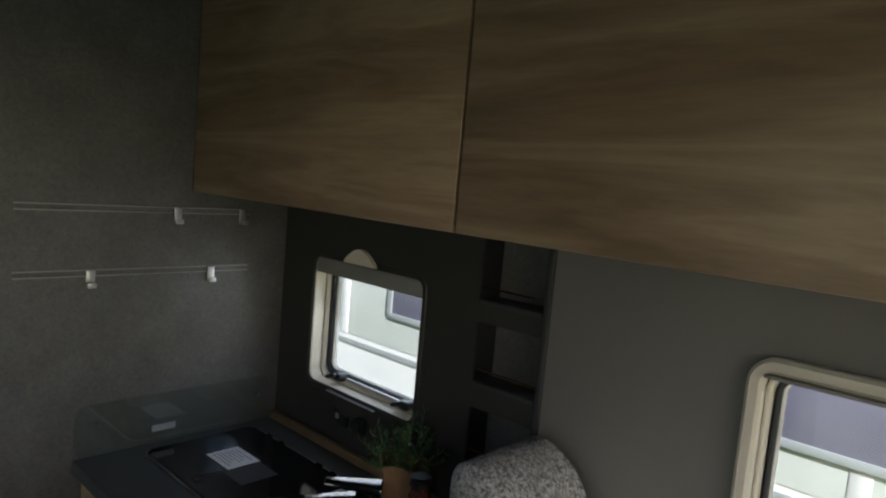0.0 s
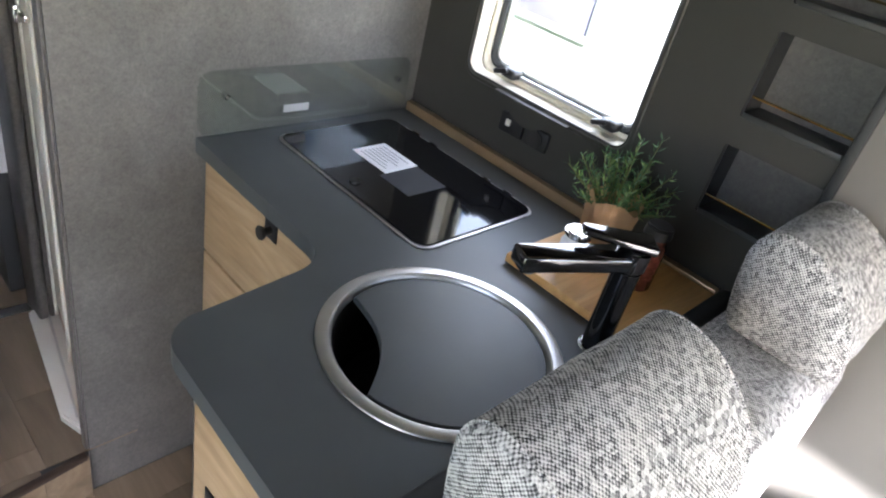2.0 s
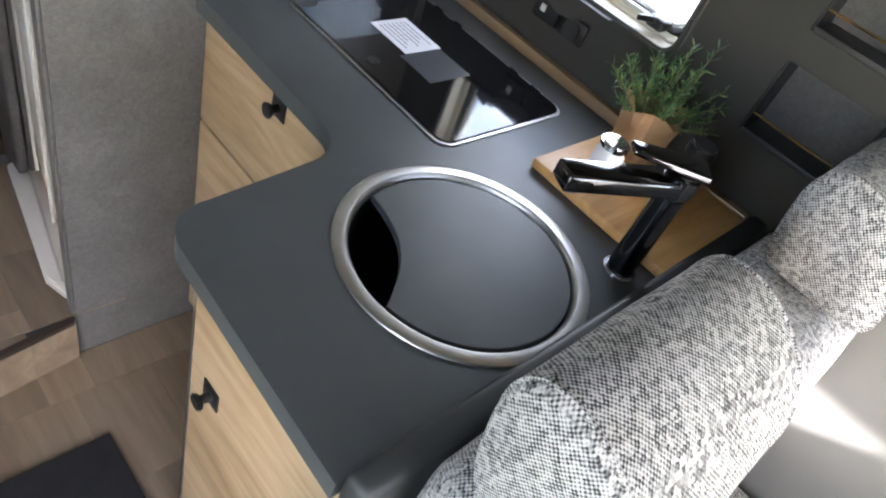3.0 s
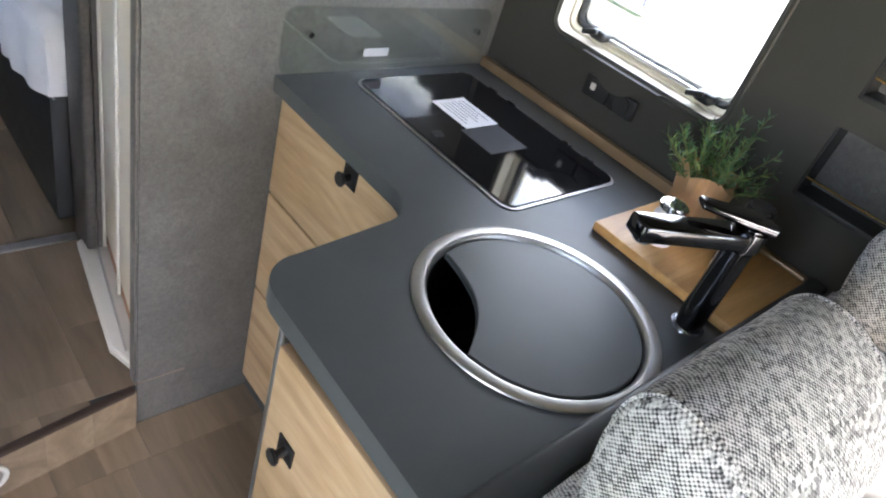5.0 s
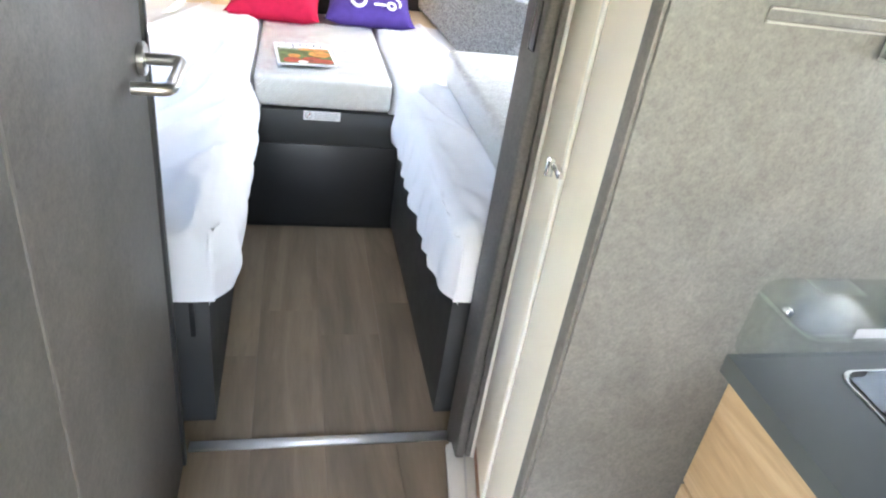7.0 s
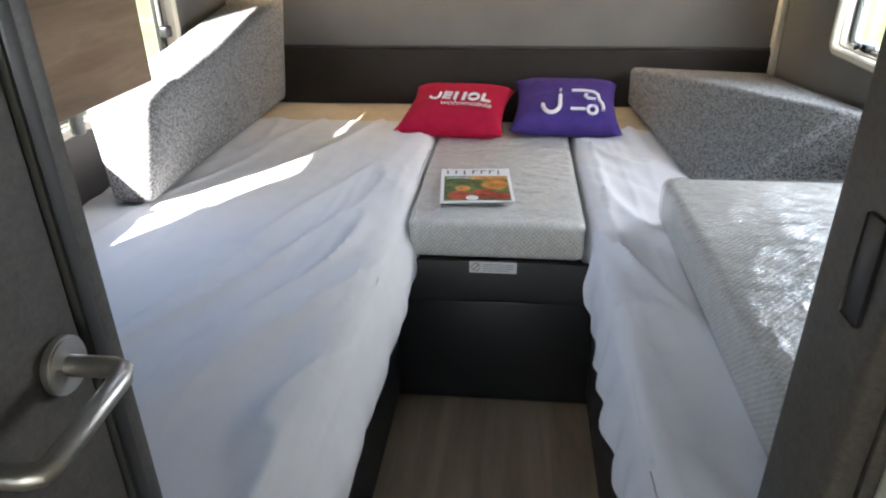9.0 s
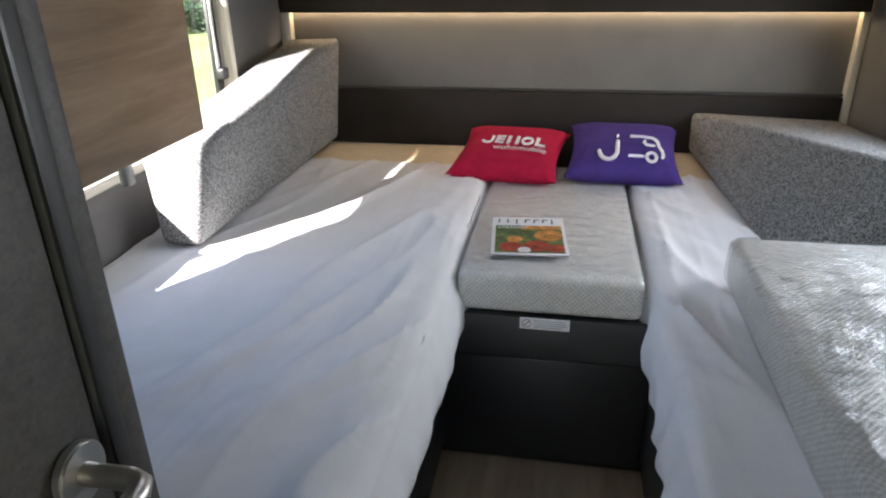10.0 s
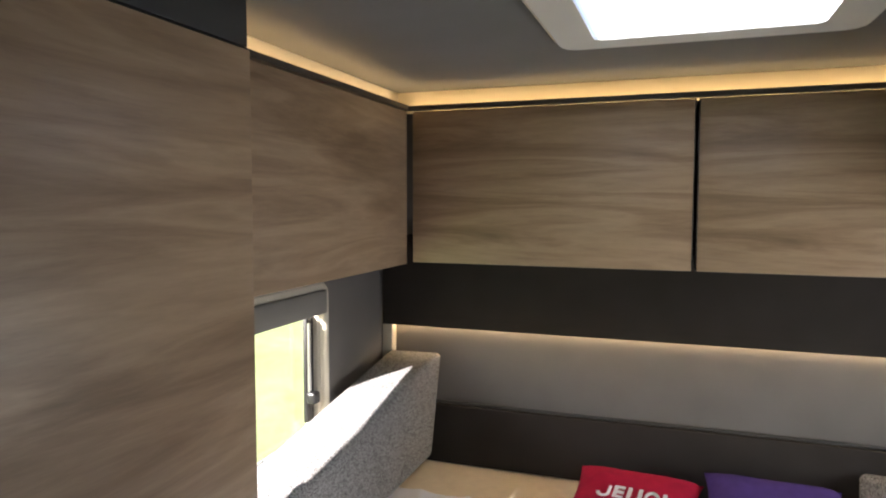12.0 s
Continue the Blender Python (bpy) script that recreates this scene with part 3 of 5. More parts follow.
def hook_rail(z, hooks):
    r = thing("hook_rail", (XP, 1.19, z), "slim metal hook rail on the partition", "rail", "hook rails over the hob")
    part("backing", box(XP + 0.0004, XP + 0.002, 0.90, 1.475, z - 0.008, z + 0.008), STONE, r)
    for q in (-0.007, 0.007):
        part("profile", box(XP + 0.0005, XP + 0.005, 0.90, 1.475, z + q - 0.0015, z + q + 0.0015, 0.0005), RAIL_METAL, r)
    for y in hooks:
        b = box(XP + 0.0065, XP + 0.010, y - 0.010, y + 0.010, z - 0.03, z + 0.006, 0.001)
        box(XP + 0.0065, XP + 0.022, y - 0.010, y + 0.010, z - 0.034, z - 0.030, 0.001, bm=b)
        box(XP + 0.019, XP + 0.022, y - 0.010, y + 0.010, z - 0.034, z - 0.022, 0.001, bm=b)
        part("hook", b, ALU, r)


hook_rail(1.515, (1.266, 1.45))
hook_rail(1.360, (1.06, 1.364))


def taper(x0, x1, w0, w1, z0, t0, t1, bev):
    """A flat bar along x that changes its width and thickness, with soft edges."""
    b = bmesh.new()
    vs = [b.verts.new(p) for p in ((x0, -w0, z0), (x0, w0, z0), (x1, w1, z0), (x1, -w1, z0), (x0, -w0, z0 + t0), (x0, w0, z0 + t0), (x1, w1, z0 + t1), (x1, -w1, z0 + t1))]
    for f in ((0, 1, 2, 3), (7, 6, 5, 4), (0, 4, 5, 1), (1, 5, 6, 2), (2, 6, 7, 3), (3, 7, 4, 0)):
        b.faces.new([vs[k] for k in f])
    bmesh.ops.bevel(b, geom=b.edges, offset=bev, segments=3, profile=0.5, affect="EDGES")
    return b


def faucet():
    x, y = -0.977, 1.262
    f = thing("kitchen_tap", (x, y, CTR), "dark chrome kitchen tap with a flat swivel spout", "tap")
    part("base_ring", cyl((x, y, CTR), (x, y, CTR + 0.006), 0.0265, 0.025, 28, 0.002), CHROME, f)
    part("column", cyl((x, y, CTR + 0.006), (x, y, CTR + 0.150), 0.0205, 0.0205, 32, 0.002), DARK_CHROME, f)
    part("head", cyl((x, y, CTR + 0.1505), (x, y, CTR + 0.186), 0.0235, 0.0235, 32, 0.004), DARK_CHROME, f)
    turn = Matrix.Translation((x, y, CTR + 0.154)) @ Matrix.Rotation(math.atan2(-0.167, -0.076), 4, "Z") @ Matrix.Rotation(radians(-1), 4, "Y")
    part("spout", moved(taper(0.012, 0.182, 0.0215, 0.0185, 0, 0.024, 0.026, 0.005), turn), DARK_CHROME, f, "polished flat spout")
    part("nozzle", moved(cyl((0.162, 0, -0.006), (0.162, 0, -0.0005), 0.012, 0.012, 20, 0.001), turn), CHROME, f)
    turn = Matrix.Translation((x, y, CTR + 0.1865)) @ Matrix.Rotation(math.atan2(-0.10, -0.10), 4, "Z") @ Matrix.Rotation(radians(-4), 4, "Y")
    part("lever", moved(taper(-0.024, 0.082, 0.0225, 0.013, 0, 0.014, 0.009, 0.004), turn), DARK_CHROME, f)


faucet()
solid("wooden_board", moved(box(-0.137, 0.137, -0.134, 0.134, 0, 0.018, 0.004, 2), Matrix.Translation((-1.068, 1.440, CTR + 0.001))), PINE, "honey-coloured wooden chopping board on the worktop", "board")


def jar_with_lid(x, y, z, r, h, body_mat, label, tall_lid=0.012, lid_mat=CHROME):
    j = thing("jar", (x, y, z), label, "jar")
    prof = [(r * 0.9, 0), (r, 0.004), (r, h * 0.8), (r * 0.82, h * 0.92), (r * 0.82, h)]
    part("body", loft([[(x + q * math.cos(2 * math.pi * k / 24), y + q * math.sin(2 * math.pi * k / 24), z + w) for k in range(24)] for q, w in prof], cap=True), body_mat, j)
    part("lid", cyl((x, y, z + h), (x, y, z + h + tall_lid), r * 1.0, r * 0.95, 24, 0.003), lid_mat, j, "round metal lid")


jar_with_lid(-1.125, 1.378, CTR + 0.019, 0.025, 0.062, PAPER, "small white jar with a shiny steel lid on the board")
jar_with_lid(-1.028, 1.452, CTR + 0.019, 0.024, 0.100, PEPPER, "spice jar of reddish pepper with a black lid", 0.022, BLACK)


def plant():
    """A bushy evergreen in a torn brown paper bag."""
    cx, cy, z = -1.150, 1.515, CTR + 0.019
    p = thing("potted_plant", (cx, cy, z), "bushy green plant in a brown paper bag on the board", "plant")
    rnd = random.Random(4)
    rings = []
    for k, (r, h) in enumerate(((0.038, 0), (0.044, 0.03), (0.047, 0.065), (0.054, 0.092), (0.050, 0.088), (0.042, 0.06))):
        rings.append([(cx + r * (1 + 0.10 * math.sin(5 * a + k) + rnd.uniform(-0.05, 0.05)) * math.cos(a), cy + r * (1 + 0.08 * math.cos(3 * a + k)) * math.sin(a), z + h + (rnd.uniform(-0.012, 0.012) if 2 < k < 5 else 0)) for a in [2 * math.pi * i / 18 for i in range(18)]])
    part("paper_bag", loft(rings), BROWN_PAPER, p, "crumpled brown paper bag", 20)
    leaves, stems = bmesh.new(), bmesh.new()
    for i in range(34):
        a, tilt = rnd.uniform(0, 2 * math.pi), rnd.uniform(0.1, 1.0)
        length = rnd.uniform(0.08, 0.15) * (1.1 - 0.25 * tilt)
        d = Vector((math.cos(a) * math.sin(tilt), math.sin(a) * math.sin(tilt) * 0.75, math.cos(tilt))).normalized()
        p0 = Vector((cx + 0.02 * math.cos(a), cy + 0.02 * math.sin(a), z + 0.06))
        pts = [p0 + d * length * t + Vector((0, 0, -0.02 * t * t * tilt)) for t in (0, 0.35, 0.7, 1.0)]
        stems = tube(pts, 0.0012, 4, bm=stems)
        for j in range(26):
            t = 0.25 + 0.75 * j / 25
            base = p0 + d * length * t + Vector((0, 0, -0.02 * t * t * tilt))
            out = Vector((rnd.uniform(-1, 1), rnd.uniform(-1, 1), rnd.uniform(-0.4, 1))).normalized()
            out = (out + d * 0.7).normalized()
            side = out.cross(Vector((rnd.uniform(-1, 1), rnd.uniform(-1, 1), rnd.uniform(-1, 1)))).normalized() * 0.0016
            ll = rnd.uniform(0.014, 0.024)
            q = [leaves.verts.new(c) for c in (base - side * 0.4, base + out * ll * 0.5 - side, base + out * ll, base + out * ll * 0.5 + side)]
            leaves.faces.new(q)
    part("stem", stems, plain("stem_green", (0.10, 0.12, 0.04), 0.8), p)
    m, N, L, B = material("needle_green")
    geo = N.new("ShaderNodeNewGeometry")
    L.new(ramp(N, L, geo.outputs["Random Per Island"], [(0.0, (0.030, 0.085, 0.035)), (0.55, (0.06, 0.14, 0.05)), (1.0, (0.15, 0.22, 0.05))]), B.inputs["Base Color"])
    B.inputs["Roughness"].default_value = 0.6
    part("leaves", leaves, m, p)


plant()
o = thing("wall_socket", (-1.44, YR, 0.99), "black twin wall socket and switch plate", "socket")
for x, k in ((-1.475, 0), (-1.405, 1)):
    part("plate", box(x - 0.032, x + 0.032, YR - 0.012, YR - 0.001, 0.976, 1.020, 0.004), BLACK, o)
part("rocker", box(-1.488, -1.476, YR - 0.016, YR - 0.0125, 0.994, 1.008, 0.001), WHITE_PLASTIC, o, "white rocker switch")
part("socket_hole", cyl((-1.405, YR - 0.0155, 0.998), (-1.405, YR - 0.0125, 0.998), 0.019, 0.019, 20), RUBBER, o)


# ---- windows ----
def camper_window(name, hole, y, side, label, drop=0.0):
    """A camper window in a side wall: moulded frame, rubber seal, acrylic pane, catches and a blind cassette."""
    x0, x1, z0, z1 = hole
    w = thing(name, ((x0 + x1) / 2, y, z0), label, "window", kind="structure")
    f, g = 0.024, 0.022
    part("window_frame", frame_ring(x0 - f, x1 + f, z0 - f, z1 + f, y - side * g, y - side * 0.0005, f + 0.002, 0.045), CREAM_PLASTIC, w, "cream moulded frame")
    part("reveal", frame_ring(x0 + 0.001, x1 - 0.001, z0 + 0.001, z1 - 0.001, y - side * 0.001, y + side * 0.034, 0.008, 0.03), CREAM_PLASTIC, w)
    part("seal", frame_ring(x0 + 0.009, x1 - 0.009, z0 + 0.009, z1 - 0.009, y + side * 0.020, y + side * 0.034, 0.010, 0.03), RUBBER, w, "black rubber seal")
    yy = y + side * 0.045
    part("pane_frame", frame_ring(x0 + 0.010, x1 - 0.010, z0 + 0.010, z1 - 0.010, y + side * 0.035, y + side * 0.044, 0.012, 0.03), WHITE_PLASTIC, w)
    pane = part("pane", box(x0 - 0.01, x1 + 0.01, min(yy, yy + side * 0.004), max(yy, yy + side * 0.004), z0 - 0.01, z1 + 0.01), PANE, w)
    pane.visible_shadow = False
    for k in range(2):
        x = x0 + (x1 - x0) * (0.2 + 0.6 * k)
        c = part("catch", box(x - 0.02, x + 0.02, min(y - side * 0.004, y + side * 0.028), max(y - side * 0.004, y + side * 0.028), z0 + 0.012, z0 + 0.034, 0.006), BLACK, w, "black window catch")
        part("catch_lever", moved(box(-0.03, 0.006, -0.005, 0.005, 0, 0.012, 0.003), Matrix.Translation((x, y - side * 0.011, z0 + 0.022)) @ Matrix.Rotation(radians(-20), 4, "Y")), BLACK, c)
    part("stay", cyl((x0 + 0.05, y + side * 0.018, z0 + 0.016), (x1 - 0.05, y + side * 0.018, z0 + 0.016), 0.004, 0.004, 8), ALU, w)
    part("blind_cassette", box(x0 + 0.003, x1 - 0.003, min(y - side * 0.030, y + side * 0.019), max(y - side * 0.030, y + side * 0.019), z1 - 0.035 - drop, z1 - 0.002, 0.006, 3), BLIND, w)
    return w




def kitchen_window(x0, x1, z0, z1):
    """A small window sunk into the thick wall: dark surround, deep cream reveal, seal, pane, catches and blind."""
    w = thing("window_1", ((x0 + x1) / 2, YR, z0), "small sunken kitchen window with a cream reveal and blind", "window", kind="structure")
    part("surround", frame_ring(x0 - 0.012, x1 + 0.012, z0 - 0.012, z1 + 0.012, YR - 0.003, YR - 0.0003, 0.0185, 0.045), DARK_WALL, w)
    part("window_frame", frame_ring(x0 + 0.0005, x1 - 0.0005, z0 + 0.0005, z1 - 0.0005, YR + 0.001, YR + 0.040, 0.006, 0.034), CREAM_PLASTIC, w, "cream moulded reveal")
    part("reveal", frame_ring(x0 + 0.002, x1 - 0.002, z0 + 0.002, z1 - 0.002, YR + 0.041, YR + 0.062, 0.016, 0.034), CREAM_PLASTIC, w)
    part("seal", frame_ring(x0 + 0.014, x1 - 0.014, z0 + 0.014, z1 - 0.014, YR + 0.050, YR + 0.072, 0.014, 0.034), RUBBER, w, "black rubber seal")
    part("pane_frame", frame_ring(x0 + 0.026, x1 - 0.026, z0 + 0.026, z1 - 0.026, YR + 0.064, YR + 0.078, 0.007, 0.03), WHITE_PLASTIC, w)
    part("pane", box(x0 + 0.004, x1 - 0.004, YR + 0.079, YR + 0.083, z0 + 0.004, z1 - 0.004), PANE, w).visible_shadow = False
    for x in (-1.548, -1.277):
        c = part("catch", box(x - 0.020, x + 0.020, YR + 0.022, YR + 0.060, z0 + 0.016, z0 + 0.038, 0.008, 3), BLACK, w, "black window catch")
        part("catch_lever", moved(box(-0.032, 0.006, -0.006, 0.006, 0, 0.012, 0.004), Matrix.Translation((x, YR + 0.018, z0 + 0.028)) @ Matrix.Rotation(radians(-20), 4, "Y")), BLACK, c)
    part("stay", cyl((-1.525, YR + 0.046, z0 + 0.024), (-1.30, YR + 0.046, z0 + 0.024), 0.005, 0.005, 10), ALU, w)
    part("blind_cassette", box(x0 + 0.008, x1 - 0.008, YR + 0.001, YR + 0.045, z1 - 0.050, z1 - 0.007, 0.006, 3), BLIND, w)
    cx = -1.440
    for zc, q, name, mat in ((z1 + 0.004, 1, "blind_grip", CREAM_PLASTIC), (z0 - 0.006, -1, "lower_grip", DARK_WALL)):
        k = 0.062 if q > 0 else 0.10
        pts = [(cx - k, zc - 0.006 * q), *[(cx - k + 2 * k * i / 16, zc + q * (0.034 if q > 0 else 0.040) * math.sin(math.pi * i / 16) ** (1.1 if q > 0 else 1.6)) for i in range(1, 16)], (cx + k, zc - 0.006 * q)]
        part(name, loft([[(u, yv, v) for u, v in pts] for yv in (YR - 0.016, YR - 0.0035)], cap=True), mat, w)


kitchen_window(*KWIN)
camper_window("window_2", DWIN, YR, 1, "dinette window with cream rounded frame", -0.026)
camper_window("window_3", RWIN_L, YL, -1, "bedside window with cream frame and black catch", 0.045)
bed_window = bpy.data.objects["window_3"]
part("side_rail", box(-4.150, -4.115, YL - 0.034, YL - 0.019, 1.02, 1.37, 0.003), BLACK, bed_window, "black side rail")
part("side_stay", cyl((-4.122, YL - 0.014, 1.12), (-4.122, YL - 0.014, 1.35), 0.006, 0.006, 10), ALU, bed_window)
part("side_catch", box(-4.142, -4.105, YL - 0.018, YL + 0.016, 1.085, 1.125, 0.008, 3), BLACK, bed_window, "black window catch")
camper_window("window_4", RWIN_R, YR, 1, "bedside window with cream frame")


# shelf niches let into the wall between kitchen window and dinette
NICHES = [(-1.040, -0.870, 1.030, 1.160), (-1.040, -0.870, 1.212, 1.352), (-1.040, -0.870, 1.395, 1.560)]


def shelf_niche(x0, x1, z0, z1):
    u = thing("shelf_niche", ((x0 + x1) / 2, YR + 0.03, z0), "recessed wall shelf niche with a thin rail, warm glint coloured in", "shelf", "niches beside the kitchen window")
    part("back", box(x0 - 0.005, x1 + 0.005, YR + 0.066, YR + 0.072, z0 - 0.005, z1 + 0.005), STONE_DARK, u)
    # black sheet on the left side: the recess's shade put into colour
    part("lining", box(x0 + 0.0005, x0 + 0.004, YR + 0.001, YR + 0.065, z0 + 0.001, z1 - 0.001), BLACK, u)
    part("shelf_board", box(x0 + 0.005, x1 - 0.001, YR - 0.004, YR + 0.065, z0 - 0.002, z0 + 0.008, 0.002), ANTHRACITE, u)
    # the rail's warm highlight is put into its metal colour
    part("rail", cyl((x0 + 0.005, YR + 0.004, z0 + 0.034), (x1 - 0.001, YR + 0.004, z0 + 0.034), 0.0022, 0.0022, 8), GLINT_METAL, u)


for q in NICHES:
    shelf_niche(*q)
structure("wall_edge_strip", box(-0.868, -0.853, YR - 0.006, YR - 0.0005, 0.94, 1.565, 0.002), ANTHRACITE, "dark edge strip beside the niches", "trim")


# overhead lockers above kitchen and dinette
def front_locker(x0, x1):
    u = thing("overhead_locker", ((x0 + x1) / 2, 1.45, 1.60), "oak laminate overhead locker with a flap door", "cabinet", "overhead lockers along the kitchen wall")
    part("body", box(x0 + 0.001, x1 - 0.001, 1.325, YR - 0.001, 1.585, ZC - 0.001), DARK_WALL, u)
    b = box(x0 + 0.002, x1 - 0.002, 1.303, 1.322, 1.567, ZC - 0.03, 0.003)
    part("door", b, OAK_X, u)


front_locker(XP + 0.002, -0.868)
front_locker(-0.866, 0.10)
front_locker(0.102, 1.05)


# ---- dinette bench ----
D_PROFILE = [(-0.852, 0.994), (-0.864, 1.045), (-0.868, 1.105), (-0.852, 1.138), (-0.820, 1.146), (-0.780, 1.134), (-0.742, 1.106), (-0.715, 1.068), (-0.702, 1.025), (-0.704, 0.992), (-0.74, 0.984), (-0.83, 0.984)]


def smooth_ring(pts, n=4):
    """A closed outline rounded through its points."""
    out, m = [], len(pts)
    for i in range(m):
        p0, p1, p2, p3 = [Vector(pts[(i + k) % m]) for k in (-1, 0, 1, 2)]
        for j in range(n):
            t = j / n
            out.append(0.5 * (2 * p1 + (p2 - p0) * t + (2 * p0 - 5 * p1 + 4 * p2 - p3) * t * t + (3 * p1 - p0 - 3 * p2 + p3) * t ** 3))
    return out


def headrest_pad(y0, y1, dz):
    """A stuffed headrest: upright back, rounded top and front, nearly flat ends."""
    ring = smooth_ring(D_PROFILE)
    c = sum(ring, Vector((0, 0))) / len(ring)
    rings = []
    for y, f in ((y0 - 0.006, 0.02), (y0 - 0.006, 0.55), (y0, 0.92), (y0 + 0.006, 0.975), (y0 + 0.018, 1.0), (y0 + 0.08, 1.0), ((y0 + y1) / 2, 1.015), (y1 - 0.08, 1.0), (y1 - 0.018, 1.0), (y1 - 0.006, 0.975), (y1, 0.92), (y1 + 0.006, 0.55), (y1 + 0.006, 0.02)):
        rings.append([(c.x + (p.x - c.x) * f, y, dz + c.y + (p.y - c.y) * f) for p in ring])
    return loft(rings, cap=True), [(c.x + (p.x - c.x) * 0.985, 0, dz + c.y + (p.y - c.y) * 0.985) for p in ring]


def bench():
    s = thing("bench_seat", (-0.6, 1.15, 0), "dinette bench in black and white tweed with headrests", "bench seat")
    part("seat_box", box(-0.88, -0.33, 0.80, YR - 0.002, 0.0, 0.36, 0.004), OAK_PALE, s)
    part("seat_cushion", pad(-0.70, -0.32, 0.77, 1.585, 0.362, 0.48, 0.035, 0.012), TWEED, s)
    part("back_panel", box(-0.932, -0.898, 0.735, YR - 0.003, 0.40, 0.930, 0.010, 3), ANTHRACITE, s, "dark grey panel behind the backrests")
    for y0, y1 in ((0.765, 1.150), (1.165, 1.575)):
        part("backrest", pad(-0.886, -0.70, y0, y1, 0.484, 0.985, 0.05, 0.010), TWEED, s)
        ya, yb, dz = (0.788, 1.085, 0.0) if y0 < 1 else (1.352, 1.582, 0.018)
        pad_mesh, edge = headrest_pad(ya, yb, dz)
        h = part("headrest", pad_mesh, TWEED, s, angle=60)
        for ye in (ya + 0.010, yb - 0.010):
            part("seam", tube([(q[0], ye, q[2]) for q in edge], 0.0024, 6, True), TWEED, h)
    part("seat_belt", moved(box(-0.694, -0.688, 1.135, 1.180, 0.49, 0.90, 0.001), Matrix.Identity(4)), BLACK, s, "black seat belt webbing")


bench()


def dinette_table():
    t = thing("dinette_table", (0.05, 1.2, 0), "pale dinette table with rounded corners", "table")
    part("tabletop", prism(round_rect(-0.30, 0.50, 0.75, 1.585, 0.06), 0.70, 0.728, 0.004), plain("pale_tabletop", (0.62, 0.55, 0.45), 0.4, 0, 0.05), t)
    part("pedestal", cyl((0.10, 1.35, 0.0), (0.10, 1.35, 0.70), 0.035, 0.035, 24), ALU, t)


dinette_table()
solid("door_mat", box(-1.56, -0.95, 0.22, 0.76, 0.002, 0.012, 0.003), plain("black_mat", (0.02, 0.02, 0.022), 0.95, 0, 0.2, 30, 0.5), "black textile floor mat", "mat")

# ---- gangway ----


def washroom_door():
    d = thing("door_1", (-2.02, 0.195, ZS), "grey-brown laminate washroom door with a steel lever handle", "door", kind="structure")
    part("leaf", box(-2.292, -1.7345, 0.168, 0.191, ZS + 0.008, 1.98, 0.002), STONE_DARK, d)
    part("edge_profile", box(-2.318, -2.294, 0.167, 0.197, ZS + 0.004, 1.985, 0.004), ANTHRACITE, d, "dark edge profile")
    part("edge_groove", box(-2.301, -2.297, 0.1972, 0.1978, ZS + 0.01, 1.98), BLACK, d)
    x, y, z = -2.258, 0.1915, 1.12
    r = part("rosette", cyl((x, y, z), (x, y + 0.010, z), 0.026, 0.026, 28, 0.002), STEEL, d)
    pts = [(x, y + 0.010, z), (x, y + 0.050, z), (x + 0.003, y + 0.059, z), (x + 0.012, y + 0.063, z - 0.001), (x + 0.104, y + 0.063, z - 0.006),
           (x + 0.113, y + 0.059, z - 0.007), (x + 0.117, y + 0.050, z - 0.007), (x + 0.118, y + 0.010, z - 0.007)]
    part("door_handle", tube(pts, 0.0095, 14), STEEL, r, "brushed steel lever")


washroom_door()
structure("washroom_frame", box(-2.345, -2.320, 0.13, 0.19, ZS, ZC - 0.001, 0.003), STONE_DARK, "dark door post", "trim")


def folding_door():
    d = thing("door_2", (-2.05, 0.85, ZS), "cream folding shower door in its track", "door", kind="structure")
    for x0, x1, y in ((-2.262, -2.092, 0.845), (-2.060, -1.838, 0.845)):
        part("panel", box(x0, x1, y, y + 0.020, ZS + 0.075, 2.02, 0.006, 3), DOOR_CREAM, d)
    part("hinge_profile", box(-2.0915, -2.0605, 0.846, 0.860, ZS + 0.03, 2.02, 0.003), plain("grey_hinge_profile", (0.40, 0.395, 0.37), 0.4), d, "grey aluminium hinge profile")
    for x in (-2.258, -2.062):
        part("edge_bead", cyl((x, 0.8425, ZS + 0.03), (x, 0.8425, 2.02), 0.0045, 0.0045, 10), WHITE_PLASTIC, d)
    c = part("catch", box(-2.086, -2.052, 0.831, 0.8415, 1.04, 1.052, 0.002), CHROME, d, "small chrome catch")
    part("catch_pin", box(-2.090, -2.080, 0.818, 0.8305, 1.03, 1.062, 0.002), CHROME, c)
    slant = Matrix.Rotation(radians(9.5), 2)
    pivot = Vector((-2.05, 0.85))
    o = [tuple(pivot + slant @ (Vector(p) - pivot)) for p in ((-1.832, 0.792), (-1.905, 0.768), (-2.305, 0.822), (-2.352, 0.892), (-2.352, 0.905), (-1.832, 0.820))]
    part("threshold", prism(o, ZS + 0.001, ZS + 0.026, 0.005), WHITE_PLASTIC, d, "white plastic threshold")
    part("threshold_groove", box(-2.30, -1.87, 0.822, 0.827, ZS + 0.0265, ZS + 0.029), ALU, d)
    part("lower_edge", box(-2.258, -1.840, 0.849, 0.860, ZS + 0.0265, ZS + 0.0745), ORANGE_WOOD, d, "orange-brown raw wood edge")
    d.rotation_euler.z = radians(-9.5)


